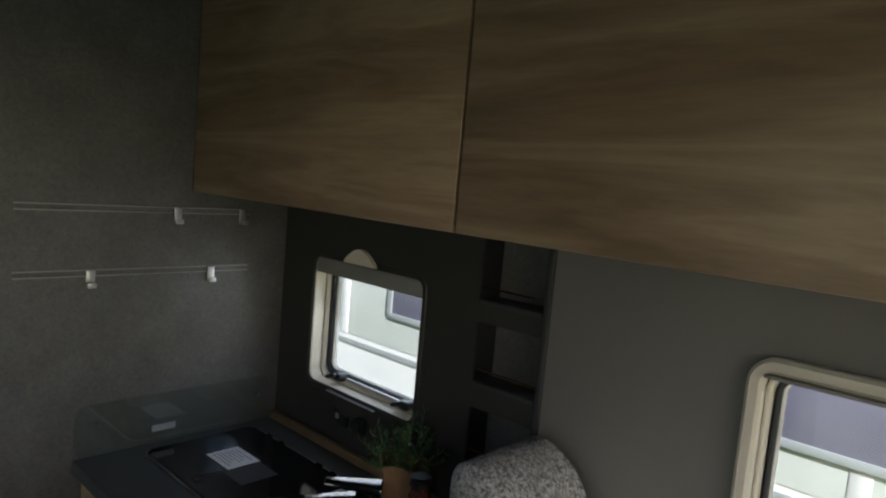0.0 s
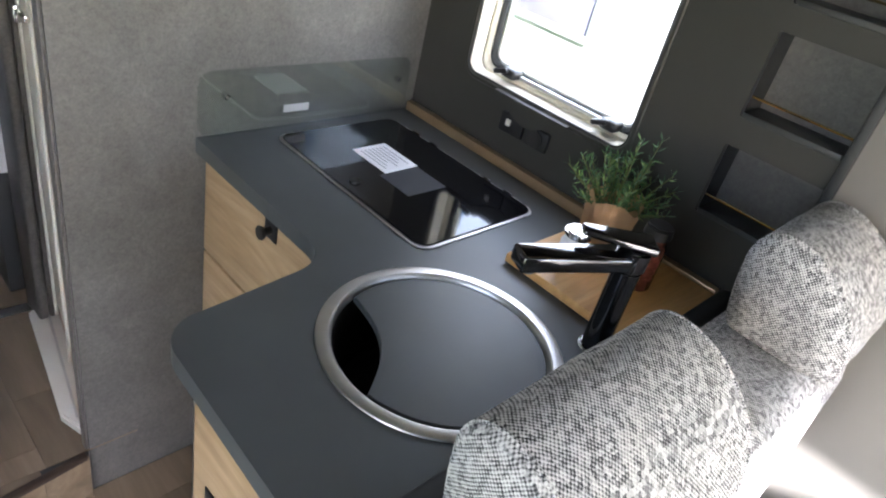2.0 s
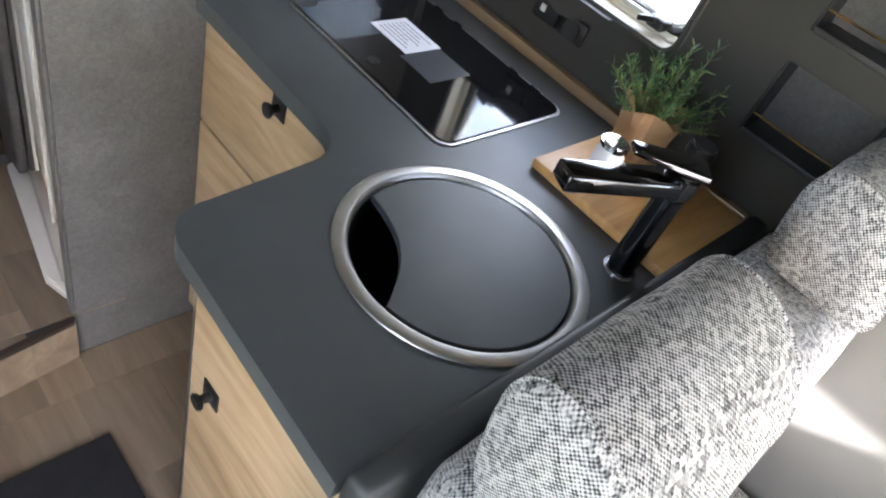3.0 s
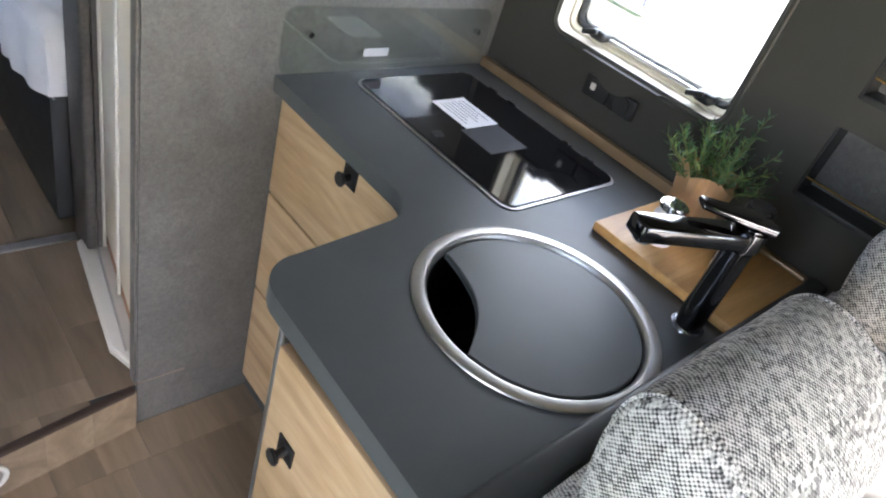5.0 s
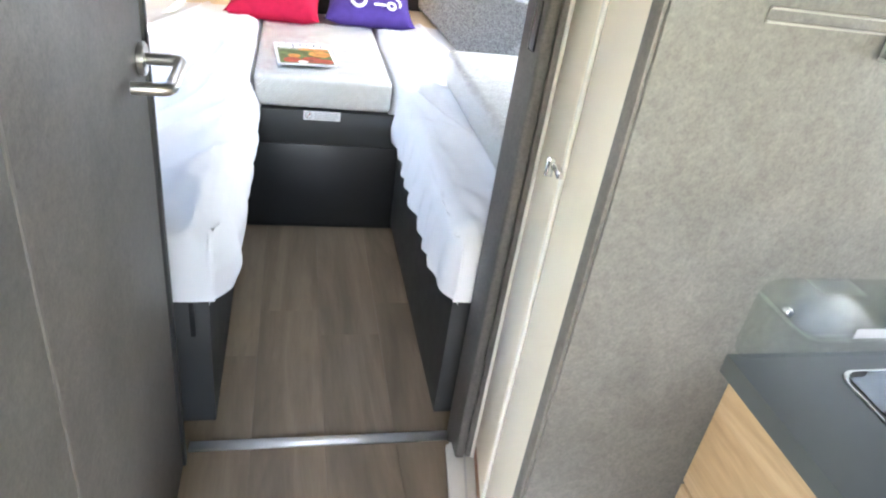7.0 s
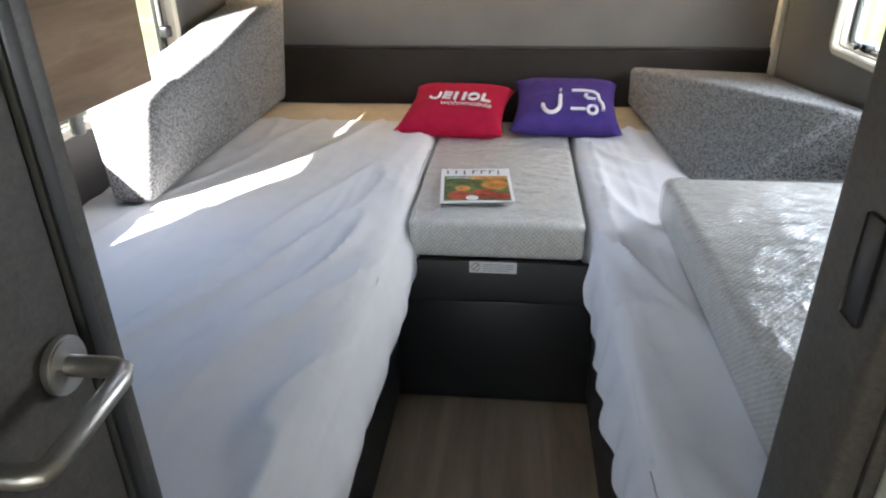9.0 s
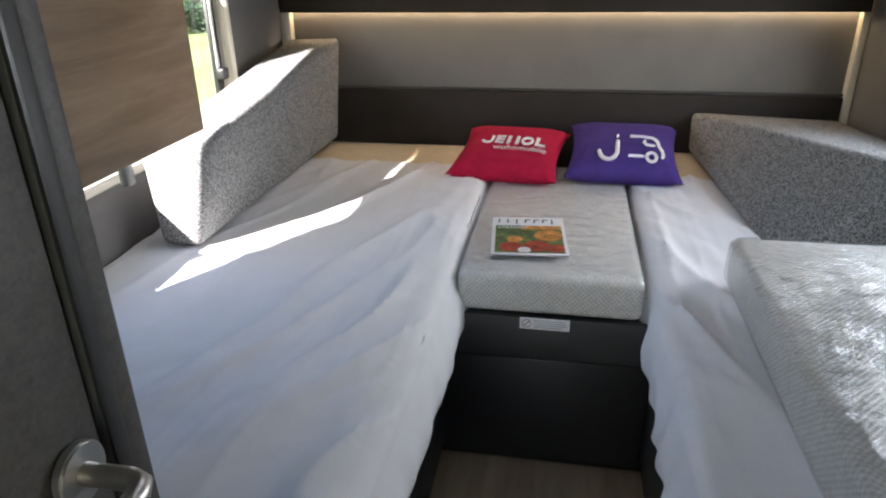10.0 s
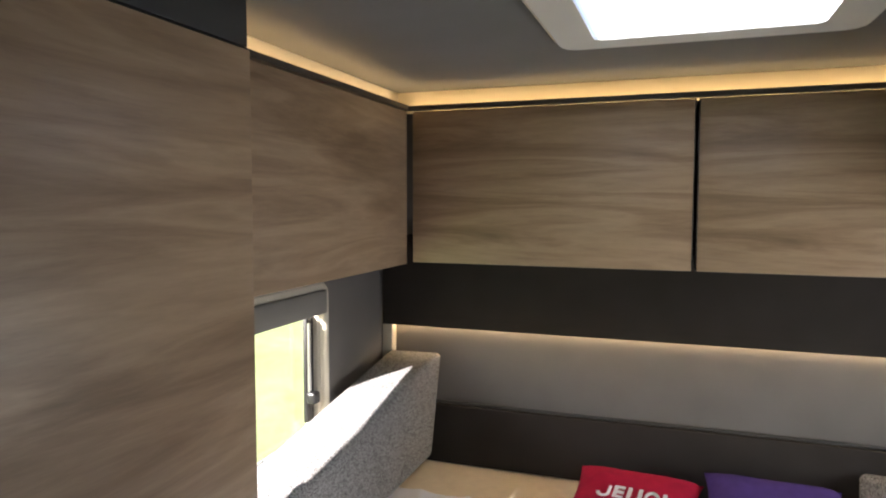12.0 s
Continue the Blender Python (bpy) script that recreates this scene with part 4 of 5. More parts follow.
folding_door()
structure("shower_wall", box(-2.25, -1.825, 0.93, 0.945, 0.0, ZC - 0.001), CREAM_PLASTIC, "cream inner wall of the shower", "wall")
p = thing("wall_bed_divider", (-2.34, 1.2, 0), "dark wardrobe side panel with a recessed grip", "panel", kind="structure")
part("panel", box(-2.365, -2.26, 0.862, YR - 0.002, ZS, ZC - 0.001, 0.006), STONE_DARK, p)
part("front_edge", box(-2.37, -2.258, 0.836, 0.861, ZS, ZC - 0.001, 0.008, 3), STONE_DARK, p)
part("grip", box(-2.312, -2.282, 0.833, 0.8365, 1.175, 1.262, 0.004), BLACK, p, "black recessed grip")

solid("floor_strip", box(-2.368, -2.338, 0.195, 0.86, ZS + 0.001, ZS + 0.007, 0.002), ALU, "worn aluminium threshold strip across the floor", "trim", kind="structure")
STEP_DIR = (STEP_B - STEP_A).normalized()
STEP_OUT = Vector((STEP_DIR.y * -1, STEP_DIR.x, 0))
STEP_M = Matrix.Translation(STEP_A) @ Matrix(((STEP_DIR.x, STEP_OUT.x, 0, 0), (STEP_DIR.y, STEP_OUT.y, 0, 0), (0, 0, 1, 0), (0, 0, 0, 1)))
STEP_L = (STEP_B - STEP_A).length
solid("step_nosing", moved(box(0.006, STEP_L, -0.004, 0.012, ZS - 0.014, ZS + 0.002, 0.003), STEP_M), plain("brown_nosing", (0.045, 0.028, 0.02), 0.5), "dark brown step nosing", "trim", kind="structure")
yv, zv = 0.312, 0.072
v = thing("air_vent", STEP_M @ Vector((yv, 0.006, zv)), "round white warm-air outlet in the step riser", "vent")
part("ring", moved(loft([[(yv + r * math.cos(2 * math.pi * k / 32), y, zv + r * math.sin(2 * math.pi * k / 32)) for k in range(32)] for r, y in ((0.039, 0.0065), (0.038, 0.011), (0.032, 0.013), (0.028, 0.010), (0.028, 0.0065))]), STEP_M), WHITE_PLASTIC, v)
part("mesh", moved(cyl((yv, 0.0065, zv), (yv, 0.0085, zv), 0.0278, 0.0278, 24), STEP_M), ALU, v)

# ---- sleeping area ----
YA0, YA1, XA = 0.25, 0.815, -3.44    # aisle between the beds


def wobble(x, y, z, s):
    return noise.noise(Vector((x, y, z)) * s)


def sheet_surface(x0, x1, y_wall, y_edge, z_top, z_low, s, seed):
    """A sheet pulled over a mattress: creased on top, turned down and hanging in folds on the aisle's side."""
    rows, nx, ny = [], 260, 130
    w = abs(y_edge - y_wall)
    for i in range(nx + 1):
        x = x0 + (x1 - x0) * i / nx
        foot = max(0.0, 1 - (x1 - x) / 0.06)
        ring = []
        drop_len = (z_top - z_low) * (1 - (1 - foot) * (0.16 * abs(wobble(x, seed, 0, 2.1)) + 0.06 * abs(wobble(x, seed, 5, 9.0))))
        for j in range(ny + 1):
            d = j / ny * (w + drop_len)
            r = 0.045
            u = 0.42 * x + 1.25 * d * (1 if d < w else 0.3) + 0.15 * wobble(x, d, seed, 1.7)
            deep = 0.6 + 1.6 * min(1, d / w) ** 2
            fold = deep * 0.075 * max(0, 0.26 - abs(wobble(u, 0.30 * x - 0.1 * d + seed, 1, 5.5))) ** 1.35 + 0.010 * abs(wobble(0.6 * u + 0.5 * x, 0.3 * d + seed, 4, 9.0)) + 0.002 * wobble(x, d, seed, 15.0)
            fold += 0.034 * min(1, d / w) ** 3 * max(0, 0.24 - abs(wobble(d * 8.0 + 0.5 * x, x * 0.8, seed + 3, 1.7)))
            if d < w - r:
                q, z = d, z_top + fold * 0.8 + 0.006 * wobble(x, d, seed, 3.0)
            elif d < w - r + r * math.pi / 2:
                a = (d - w + r) / r
                q, z = w - r + r * math.sin(a), z_top - r * (1 - math.cos(a)) + fold * 0.5
            else:
                h = d - (w - r + r * math.pi / 2)
                q = w + 0.4 * h * 0.12 + 0.014 * wobble(x * 1.0, h * 1.5, seed, 8.0) * min(1, h / 0.06) + (0.002 if s > 0 else 0.006) * math.sin(x * 52 + 5 * wobble(x, 0, seed, 3)) * min(1, h / 0.08)
                q += (0.026 if s > 0 else 0.008) * math.sin(math.pi * min(1, h / 0.17)) * (1 - foot)
                z = z_top - r - h
            z -= 0.03 * foot ** 2 if d < w else 0
            q -= 0.035 * foot ** 2 * (d / (w + drop_len)) ** 4
            ring.append((x, y_wall + s * q, z))
        rows.append(ring)
    # the foot end turns down over the mattress
    last = rows[-1]
    for k in range(1, 9):
        t = k / 8
        ring = []
        for (x, y, z) in last:
            low = min(z, 0.556 + 0.006 * wobble(y, seed, 0, 9.0))
            ring.append((x + 0.018 * math.sin(t * math.pi / 2), y, z + (low - z) * t))
        rows.append(ring)
    return loft(rows, closed_u=False)


def side_bed(name, ywall, yedge, s, seed, label):
    u = thing(name, (-3.4, (ywall + yedge) / 2, ZS), label, "bed")
    lo, hi = min(ywall, yedge), max(ywall, yedge)
    part("base", box(XB + 0.005, -2.44, lo, hi, ZS, 0.56, 0.004), ANTHRACITE, u, "anthracite bed base")
    if s > 0:
        part("slot", box(-2.4395, -2.4375, (YA0 - 0.045 if s > 0 else YA1 + 0.03), (YA0 - 0.033 if s > 0 else YA1 + 0.042), 0.42, 0.53, 0.0005), BLACK, u)
    part("mattress", pad(XB + 0.01, -2.425, lo + 0.01, hi - 0.005 if s > 0 else hi - 0.01, 0.562, 0.725, 0.03), CREAM_FOAM, u)
    return u


left_bed = side_bed("side_bed", YL + 0.004, YA0, 1, 1, "made-up side bed with a creased white sheet")
right_bed = side_bed("side_bed", YR - 0.004, YA1, -1, 2, "made-up side bed with a white sheet hanging over its edge")
solid("bed_sheet", sheet_surface(-4.36, -2.405, YL + 0.01, 0.285, 0.732, 0.565, 1, 1.0), SHEET, "creased white sheet hanging over the bed's side", "sheet", angle=60)
solid("bed_sheet", sheet_surface(-4.30, -2.405, YR - 0.01, 0.785, 0.732, 0.565, -1, 7.0), SHEET, "creased white sheet tucked along the second bed", "sheet", angle=60)

c = thing("drawer_cabinet", (-3.9, 0.53, ZS), "anthracite cabinet between the beds with a drawer front", "cabinet")
part("body", box(XB + 0.005, XA - 0.02, YA0 + 0.004, YA1 - 0.004, ZS, 0.60), ANTHRACITE, c)
part("upper_front", box(XA - 0.019, XA, YA0 + 0.004, YA1 - 0.004, 0.487, 0.61, 0.002), ANTHRACITE, c)
part("lower_front", box(XA - 0.019, XA - 0.004, YA0 + 0.004, YA1 - 0.004, ZS + 0.002, 0.482, 0.002), BLACK, c, "black lower panel")
l = thing("warning_label", (XA, 0.527, 0.595), "white warning label stuck on the bed base", "label")
part("sticker", box(XA + 0.0003, XA + 0.001, 0.463, 0.592, 0.578, 0.612), PAPER, l)
part("sign", tube([(XA + 0.0014, 0.481 + 0.011 * math.cos(a), 0.595 + 0.011 * math.sin(a)) for a in [2 * math.pi * k / 20 for k in range(20)]], 0.0014, 5, True), GREY_PRINT, l)
part("sign_bar", moved(box(-0.0003, 0.0004, -0.011, 0.011, -0.001, 0.001), Matrix.Translation((XA + 0.0016, 0.481, 0.595)) @ Matrix.Rotation(radians(45), 4, "X")), RED_PRINT, l)
for k in range(4):
    part("text_line", box(XA + 0.0011, XA + 0.0014, 0.50, 0.583 - 0.012 * (k == 3), 0.603 - 0.0065 * k, 0.605 - 0.0065 * k), GREY_PRINT, l)

def crinkled(x0, x1, y0, y1, z0, z1, r, amp, seed, off):
    b = pad(x0 - off, x1 + off, y0 - off, y1 + off, z0, z1 + off, r + off)
    bmesh.ops.subdivide_edges(b, edges=[e for e in b.edges if e.calc_length() > 0.12], cuts=18, use_grid_fill=True)
    for v in b.verts:
        k = amp * (wobble(v.co.x, v.co.y + seed, v.co.z, 9) + 0.6 * wobble(v.co.x + seed, v.co.y, v.co.z, 24))
        v.co.z += max(-off * 0.6, k) if v.co.z > z0 + 0.02 else 0
        v.co.x += 0.5 * k
    return b


m = thing("centre_mattress", (-3.85, 0.53, 0.61), "white mattress wrapped in clear film between the beds", "mattress")
part("core", pad(-4.42, XA - 0.012, 0.295, 0.77, 0.612, 0.724, 0.02), KNIT, m)
part("wrapping", crinkled(-4.42, XA - 0.012, 0.295, 0.77, 0.6115, 0.724, 0.02, 0.004, 3, 0.004), FILM, m, "clear plastic film").visible_shadow = False

m = thing("spare_mattress", (-3.0, 1.25, 0.745), "white mattress in clear crinkled film lying on the bed", "mattress")
part("core", pad(-3.46, -2.42, 0.95, 1.56, 0.746, 0.862, 0.02), KNIT, m)
part("wrapping", crinkled(-3.46, -2.42, 0.95, 1.56, 0.745, 0.862, 0.02, 0.007, 9, 0.006), FILM, m, "clear plastic film").visible_shadow = False


def back_cushion(pts_low, pts_high, mat, label):
    """An upright backrest cushion between four lower and four upper corners, softly rounded."""
    b = bmesh.new()
    vs = [b.verts.new(p) for p in (*pts_low, *pts_high)]
    for f in ((0, 1, 2, 3), (7, 6, 5, 4), (0, 4, 5, 1), (1, 5, 6, 2), (2, 6, 7, 3), (3, 7, 4, 0)):
        b.faces.new([vs[k] for k in f])
    bmesh.ops.recalc_face_normals(b, faces=b.faces)
    bmesh.ops.bevel(b, geom=b.edges, offset=0.022, segments=4, profile=0.5, affect="EDGES")
    return solid("back_cushion", b, mat, label, "cushion")


back_cushion([(-3.46, -0.545, 0.742), (-3.46, -0.425, 0.742), (-4.66, -0.425, 0.742), (-4.66, -0.56, 0.742)],
             [(-3.45, -0.555, 1.02), (-3.45, -0.365, 1.035), (-4.66, -0.385, 1.165), (-4.66, -0.61, 1.16)], TWEED_FINE, "grey flecked upholstered backrest cushion against the side wall")
back_cushion([(-3.60, 1.10, 0.742), (-3.62, 1.45, 0.742), (-4.62, 1.45, 0.742), (-4.62, 1.03, 0.742)],
             [(-3.60, 1.42, 1.00), (-3.60, 1.57, 0.96), (-4.62, 1.56, 0.88), (-4.62, 1.02, 0.90)], TWEED_FINE, "grey flecked backrest cushion leaning against the wall")


def throw_pillow(c, sx, sy, tilt, turn, mat, label):
    """A square scatter cushion: full in the middle, pinched at the corners."""
    x, y, z = c
    mt = Matrix.Translation(c) @ Matrix.Rotation(radians(turn), 4, "Z") @ Matrix.Rotation(radians(tilt), 4, "Y")
    n = 22
    top, bot = [], []
    for sgn, rows in ((1, top), (-1, bot)):
        for i in range(n + 1):
            r = []
            for j in range(n + 1):
                u, v = 2 * i / n - 1, 2 * j / n - 1
                full = max(0, (1 - u ** 4) * (1 - v ** 4)) ** 0.55
                pinch_u, pinch_v = 1 - 0.10 * (1 - v * v) * abs(u), 1 - 0.10 * (1 - u * u) * abs(v)
                h = sgn * 0.058 * full * (1 + 0.12 * wobble(u, v, x, 2.5))
                r.append(mt @ Vector((u * sx / 2 * pinch_u, v * sy / 2 * pinch_v, h)))
            rows.append(r)
    b = loft(top, closed_u=False)
    loft(bot, closed_u=False, bm=b)
    bmesh.ops.remove_doubles(b, verts=b.verts, dist=0.0004)
    p = thing("throw_pillow", c, label, "pillow")
    part("cover", b, mat, p, angle=80)
    return p, mt


def on_pillow(mt, points, sx, sy, lift=0.001):
    """Points of a pillow's plane, lifted onto its swell."""
    out = []
    for u, v in points:
        q, w = u / (sx / 2), v / (sy / 2)
        full = max(0, (1 - q ** 4) * (1 - w ** 4)) ** 0.55
        out.append(mt @ Vector((u, v, 0.060 * full + lift)))
    return out


def draped_bar(mt, sx, sy, u0, u1, v0, v1):
    """A printed bar that follows the pillow's swell."""
    rows = []
    for k in range(5):
        v = v0 + (v1 - v0) * k / 4
        low, high = on_pillow(mt, [(u0, v), (u1, v)], sx, sy, 0.0), on_pillow(mt, [(u0, v), (u1, v)], sx, sy, 0.004)
        rows.append([low[0], low[1], high[1], high[0]])
    return loft(rows, cap=True)


red, mt = throw_pillow((-4.345, 0.352, 0.788), 0.40, 0.40, 10, -6, RED_CLOTH, "crimson scatter pillow with a white printed wordmark")
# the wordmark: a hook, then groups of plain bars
U0, U1 = -0.020, 0.044
hook = [(U0 + 0.008, -0.062), (U1 - 0.016, -0.062), *[(U1 - 0.016 + 0.014 * math.sin(radians(a)), -0.076 + 0.014 * math.cos(radians(a))) for a in range(15, 181, 15)], (U1 - 0.014, -0.098)]
part("print_mark", tube(on_pillow(mt, hook, 0.40, 0.40), 0.0058, 8), PRINT_WHITE, red)
for u0, u1, v0, v1 in [(U0, U0 + 0.012, -0.048, -0.016), (0.006, 0.018, -0.048, -0.016), (U1 - 0.012, U1, -0.048, -0.016), (U0, U1, -0.048, -0.036),
                       (U0, U1, -0.006, 0.006), (U0, U1, 0.026, 0.038), (U0, U1, 0.098, 0.110), (U1 - 0.012, U1, 0.111, 0.134)]:
    part("print_mark", draped_bar(mt, 0.40, 0.40, u0, u1, v0, v1), PRINT_WHITE, red)
part("print_mark", tube(on_pillow(mt, [(0.012 + 0.026 * math.cos(radians(a)), 0.068 + 0.018 * math.sin(radians(a))) for a in range(0, 360, 20)], 0.40, 0.40), 0.0055, 8, True), PRINT_WHITE, red)
word = bpy.data.curves.new("print_word", "FONT")
word.body, word.size = "wohnmobile", 0.036
word_ob = bpy.data.objects.new("print_word", word)
flat = bpy.data.meshes.new_from_object(word_ob)
bpy.data.objects.remove(word_ob)
b = bmesh.new()
b.from_mesh(flat)
bpy.data.meshes.remove(flat)
wide = max(v.co.x for v in b.verts)
bmesh.ops.subdivide_edges(b, edges=[e for e in b.edges if e.calc_length() > 0.012], cuts=1)
for v in b.verts:
    v.co = on_pillow(mt, [(0.098 - v.co.y * 1.35, -0.045 + v.co.x * 0.190 / wide)], 0.40, 0.40, 0.007)[0]
part("print_word", b, PRINT_WHITE, red)
purple, mt = throw_pillow((-4.370, 0.762, 0.800), 0.42, 0.40, 12, -3, PURPLE_CLOTH, "purple scatter pillow with a white line emblem")


def emblem(points):
    return on_pillow(mt, [(1.45 * u + 0.062, 0.95 * v + 0.020) for u, v in points], 0.42, 0.40)


hook = [(-0.02, -0.045), (0.03, -0.045), *[(0.03 + 0.032 * math.sin(radians(a)), -0.077 + 0.032 * math.cos(radians(a))) for a in range(15, 181, 15)]]
part("emblem_hook", tube(emblem(hook), 0.0075, 8), PRINT_WHITE, purple)
part("emblem_dot", tube(emblem([(-0.048, -0.047), (-0.047, -0.043)]), 0.008, 8), PRINT_WHITE, purple)
part("emblem_roof", tube(emblem([(-0.05, 0.0), (-0.05, 0.05), (-0.045, 0.085), (-0.03, 0.10), (0.0, 0.105), (0.015, 0.115), (0.03, 0.118), (0.044, 0.115)]), 0.0058, 8), PRINT_WHITE, purple)
part("emblem_window", tube(emblem([(-0.03, 0.055), (-0.02, 0.05), (-0.008, 0.06), (-0.005, 0.09)]), 0.0058, 8), PRINT_WHITE, purple)
part("emblem_line", tube(emblem([(0.046, -0.005), (0.046, 0.05)]), 0.0058, 8), PRINT_WHITE, purple)
part("emblem_wheel", tube(emblem([(0.046 + 0.017 * math.cos(radians(a)), 0.076 + 0.017 * math.sin(radians(a))) for a in range(0, 360, 20)]), 0.0058, 8, True), PRINT_WHITE, purple)


def magazine():
    """A glossy magazine with a curled lower edge and a bright cover picture."""
    g = thing("magazine", (-3.685, 0.466, 0.731), "glossy magazine with a fruit picture on its cover", "magazine")
    mx = Matrix.Translation((-3.685, 0.466, 0.733)) @ Matrix.Rotation(radians(5), 4, "Z")
    def curl(u):
        return 0.0 + 0.010 * max(0, (u - 0.08) / 0.06) ** 2 * 0.5
    def leaf(name, u0, u1, v0, v1, lift, mat, thick=0.0006):
        rows = []
        for k in range(9):
            u = u0 + (u1 - u0) * k / 8
            z = lift + curl(u)
            rows.append([mx @ Vector(p) for p in ((u, v0, z), (u, v1, z), (u, v1, z + thick), (u, v0, z + thick))])
        return part(name, loft(rows, cap=True), mat, g)
    leaf("pages", -0.14, 0.138, -0.103, 0.103, 0.0, PAPER, 0.004)
    leaf("cover", -0.142, 0.14, -0.105, 0.105, 0.0043, PAPER)
    leaf("cover_picture", -0.075, 0.125, -0.095, 0.095, 0.0052, GREEN_PRINT)
    leaf("picture_sky", -0.073, -0.045, -0.02, 0.093, 0.0060, ORANGE_PRINT)
    for u, v, r, mat in ((0.0, 0.055, 0.040, ORANGE_PRINT), (0.005, 0.055, 0.026, RED_PRINT), (0.075, 0.02, 0.036, RED_PRINT), (0.085, -0.05, 0.033, RED_PRINT), (0.09, 0.07, 0.026, RED_PRINT), (0.03, -0.04, 0.022, ORANGE_PRINT), (0.105, -0.015, 0.018, PAPER)):
        rr = [mx @ Vector((u + r * math.cos(a), v + r * math.sin(a), 0.0068 + curl(u))) for a in [2 * math.pi * k / 20 for k in range(20)]]
        part("picture_fruit", loft([rr, [p + Vector((0, 0, 0.0006 + 0.0001 * r)) for p in rr]], cap=True), mat, g)
    for k in range(7):
        v = -0.088 + 0.026 * k
        leaf("title_mark", -0.125, -0.098 + 0.008 * (k in (2, 6)), v, v + 0.005, 0.0052, DARK_PRINT)
        if k in (3, 4, 5):
            leaf("title_mark", -0.125, -0.120, v + 0.005, v + 0.018, 0.0052, DARK_PRINT)
    txt = bpy.data.curves.new("cover_word", "FONT")
    txt.body, txt.size, txt.extrude = "SPANIEN", 0.022, 0.0003
    txt.materials.append(PAPER)
    w = new("cover_word", txt)
    w.parent = g
    w.matrix_basis = Matrix.Translation(-ORIGIN[g]) @ mx @ Matrix.Translation((-0.052, -0.09, 0.0064)) @ Matrix.Rotation(radians(90), 4, "Z")


magazine()

# rear wall: padded panels, lockers and light strips
structure("rear_base_panel", box(XB + 0.001, XB + 0.04, YL + 0.05, YR - 0.03, 0.60, 0.955, 0.004), REAR_PANEL, "dark grey panel behind the bed", "panel")
structure("rear_panel_piping", cyl((XB + 0.022, YL + 0.05, 0.962), (XB + 0.022, YR - 0.03, 0.962), 0.006, 0.006, 8), ANTHRACITE, "dark piping along the panel", "trim")
structure("rear_upper_panel", box(XB + 0.03, XB + 0.06, YL + 0.01, YR - 0.01, 1.262, 1.62, 0.003), REAR_PANEL, "dark grey panel over the bed's light strip", "panel")
solid("light_strip", box(XB + 0.004, XB + 0.022, YL + 0.03, YR - 0.03, 1.268, 1.276), LED_SOFT, "warm light strip under the rear panel", "lamp")
structure("corner_post_left", box(XB + 0.001, XB + 0.045, YL + 0.001, YL + 0.045, 0.60, 1.26, 0.004), CREAM_PLASTIC, "cream corner post", "trim")
structure("corner_post_right", box(XB + 0.001, XB + 0.045, YR - 0.028, YR - 0.001, 0.60, 1.26, 0.004), CREAM_PLASTIC, "cream corner post", "trim")


def rear_locker(y0, y1):
    u = thing("overhead_locker", (-4.45, (y0 + y1) / 2, 1.55), "oak laminate overhead locker across the rear", "cabinet", "overhead lockers across the rear")
    part("body", box(XB + 0.002, -4.222, y0 + 0.001, y1 - 0.001, 1.552, 2.03), ANTHRACITE, u)
    part("door", box(-4.22, -4.20, y0 + 0.004, y1 - 0.004, 1.555, 2.025, 0.003), OAK_Y, u)


for y0, y1 in ((-0.325, 0.513), (0.519, 1.30)):
    rear_locker(y0, y1)


def side_locker(x0, x1, yf, z0, label, wall=YL, s=1, top=2.03, lip=0.006):
    u = thing("overhead_locker", ((x0 + x1) / 2, (yf + wall) / 2, z0), label, "cabinet")
    part("body", box(x0 + 0.001, x1 - 0.001, min(wall + s * 0.002, yf - s * 0.021), max(wall + s * 0.002, yf - s * 0.021), z0 + lip, top), ANTHRACITE, u)
    part("door", box(x0 + 0.003, x1 - 0.002, min(yf - s * 0.02, yf), max(yf - s * 0.02, yf), z0, top - 0.004, 0.003), OAK_X, u)
    return u


side_locker(-4.185, -3.205, -0.332, 1.55, "oak laminate overhead locker over the side window")
deep = side_locker(-3.202, -2.385, -0.203, 1.147, "deep oak laminate wall cupboard beside the bed", top=2.0, lip=0.17)
part("push_button", cyl((-2.97, -0.240, 1.098), (-2.97, -0.240, 1.316), 0.013, 0.014, 18, 0.003), WHITE_PLASTIC, deep, "white plastic stop")
side_locker(-4.185, -2.40, 1.29, 1.55, "oak laminate overhead locker over the bed", YR, -1)
structure("cove_left", box(-4.19, -3.205, -0.352, -0.330, 2.031, 2.045), ANTHRACITE, "dark edge of the light cove", "trim")
structure("cove_rear", box(-4.222, -4.198, -0.352, 1.30, 2.031, 2.045), ANTHRACITE, "dark edge of the light cove", "trim")
solid("light_strip", box(-4.215, -3.21, -0.372, -0.362, 2.034, 2.044, 0.002), LED_WARM, "warm light strip on top of the side locker", "lamp")
solid("light_strip", box(-4.242, -4.232, -0.354, 1.28, 2.034, 2.044, 0.002), LED_WARM, "warm light strip on top of the rear lockers", "lamp")
structure("cove_back_left", box(-4.28, -3.207, -0.410, -0.402, 2.032, ZC - 0.001), CREAM_PLASTIC, "cream back of the light cove", "trim")
structure("cove_back_rear", box(-4.280, -4.272, -0.401, 1.29, 2.032, ZC - 0.001), CREAM_PLASTIC, "cream back of the light cove", "trim")
structure("deep_cupboard_top", box(-3.20, -2.385, YL + 0.002, -0.21, 2.002, ZC - 0.002), ANTHRACITE, "dark filler above the wall cupboard", "trim")


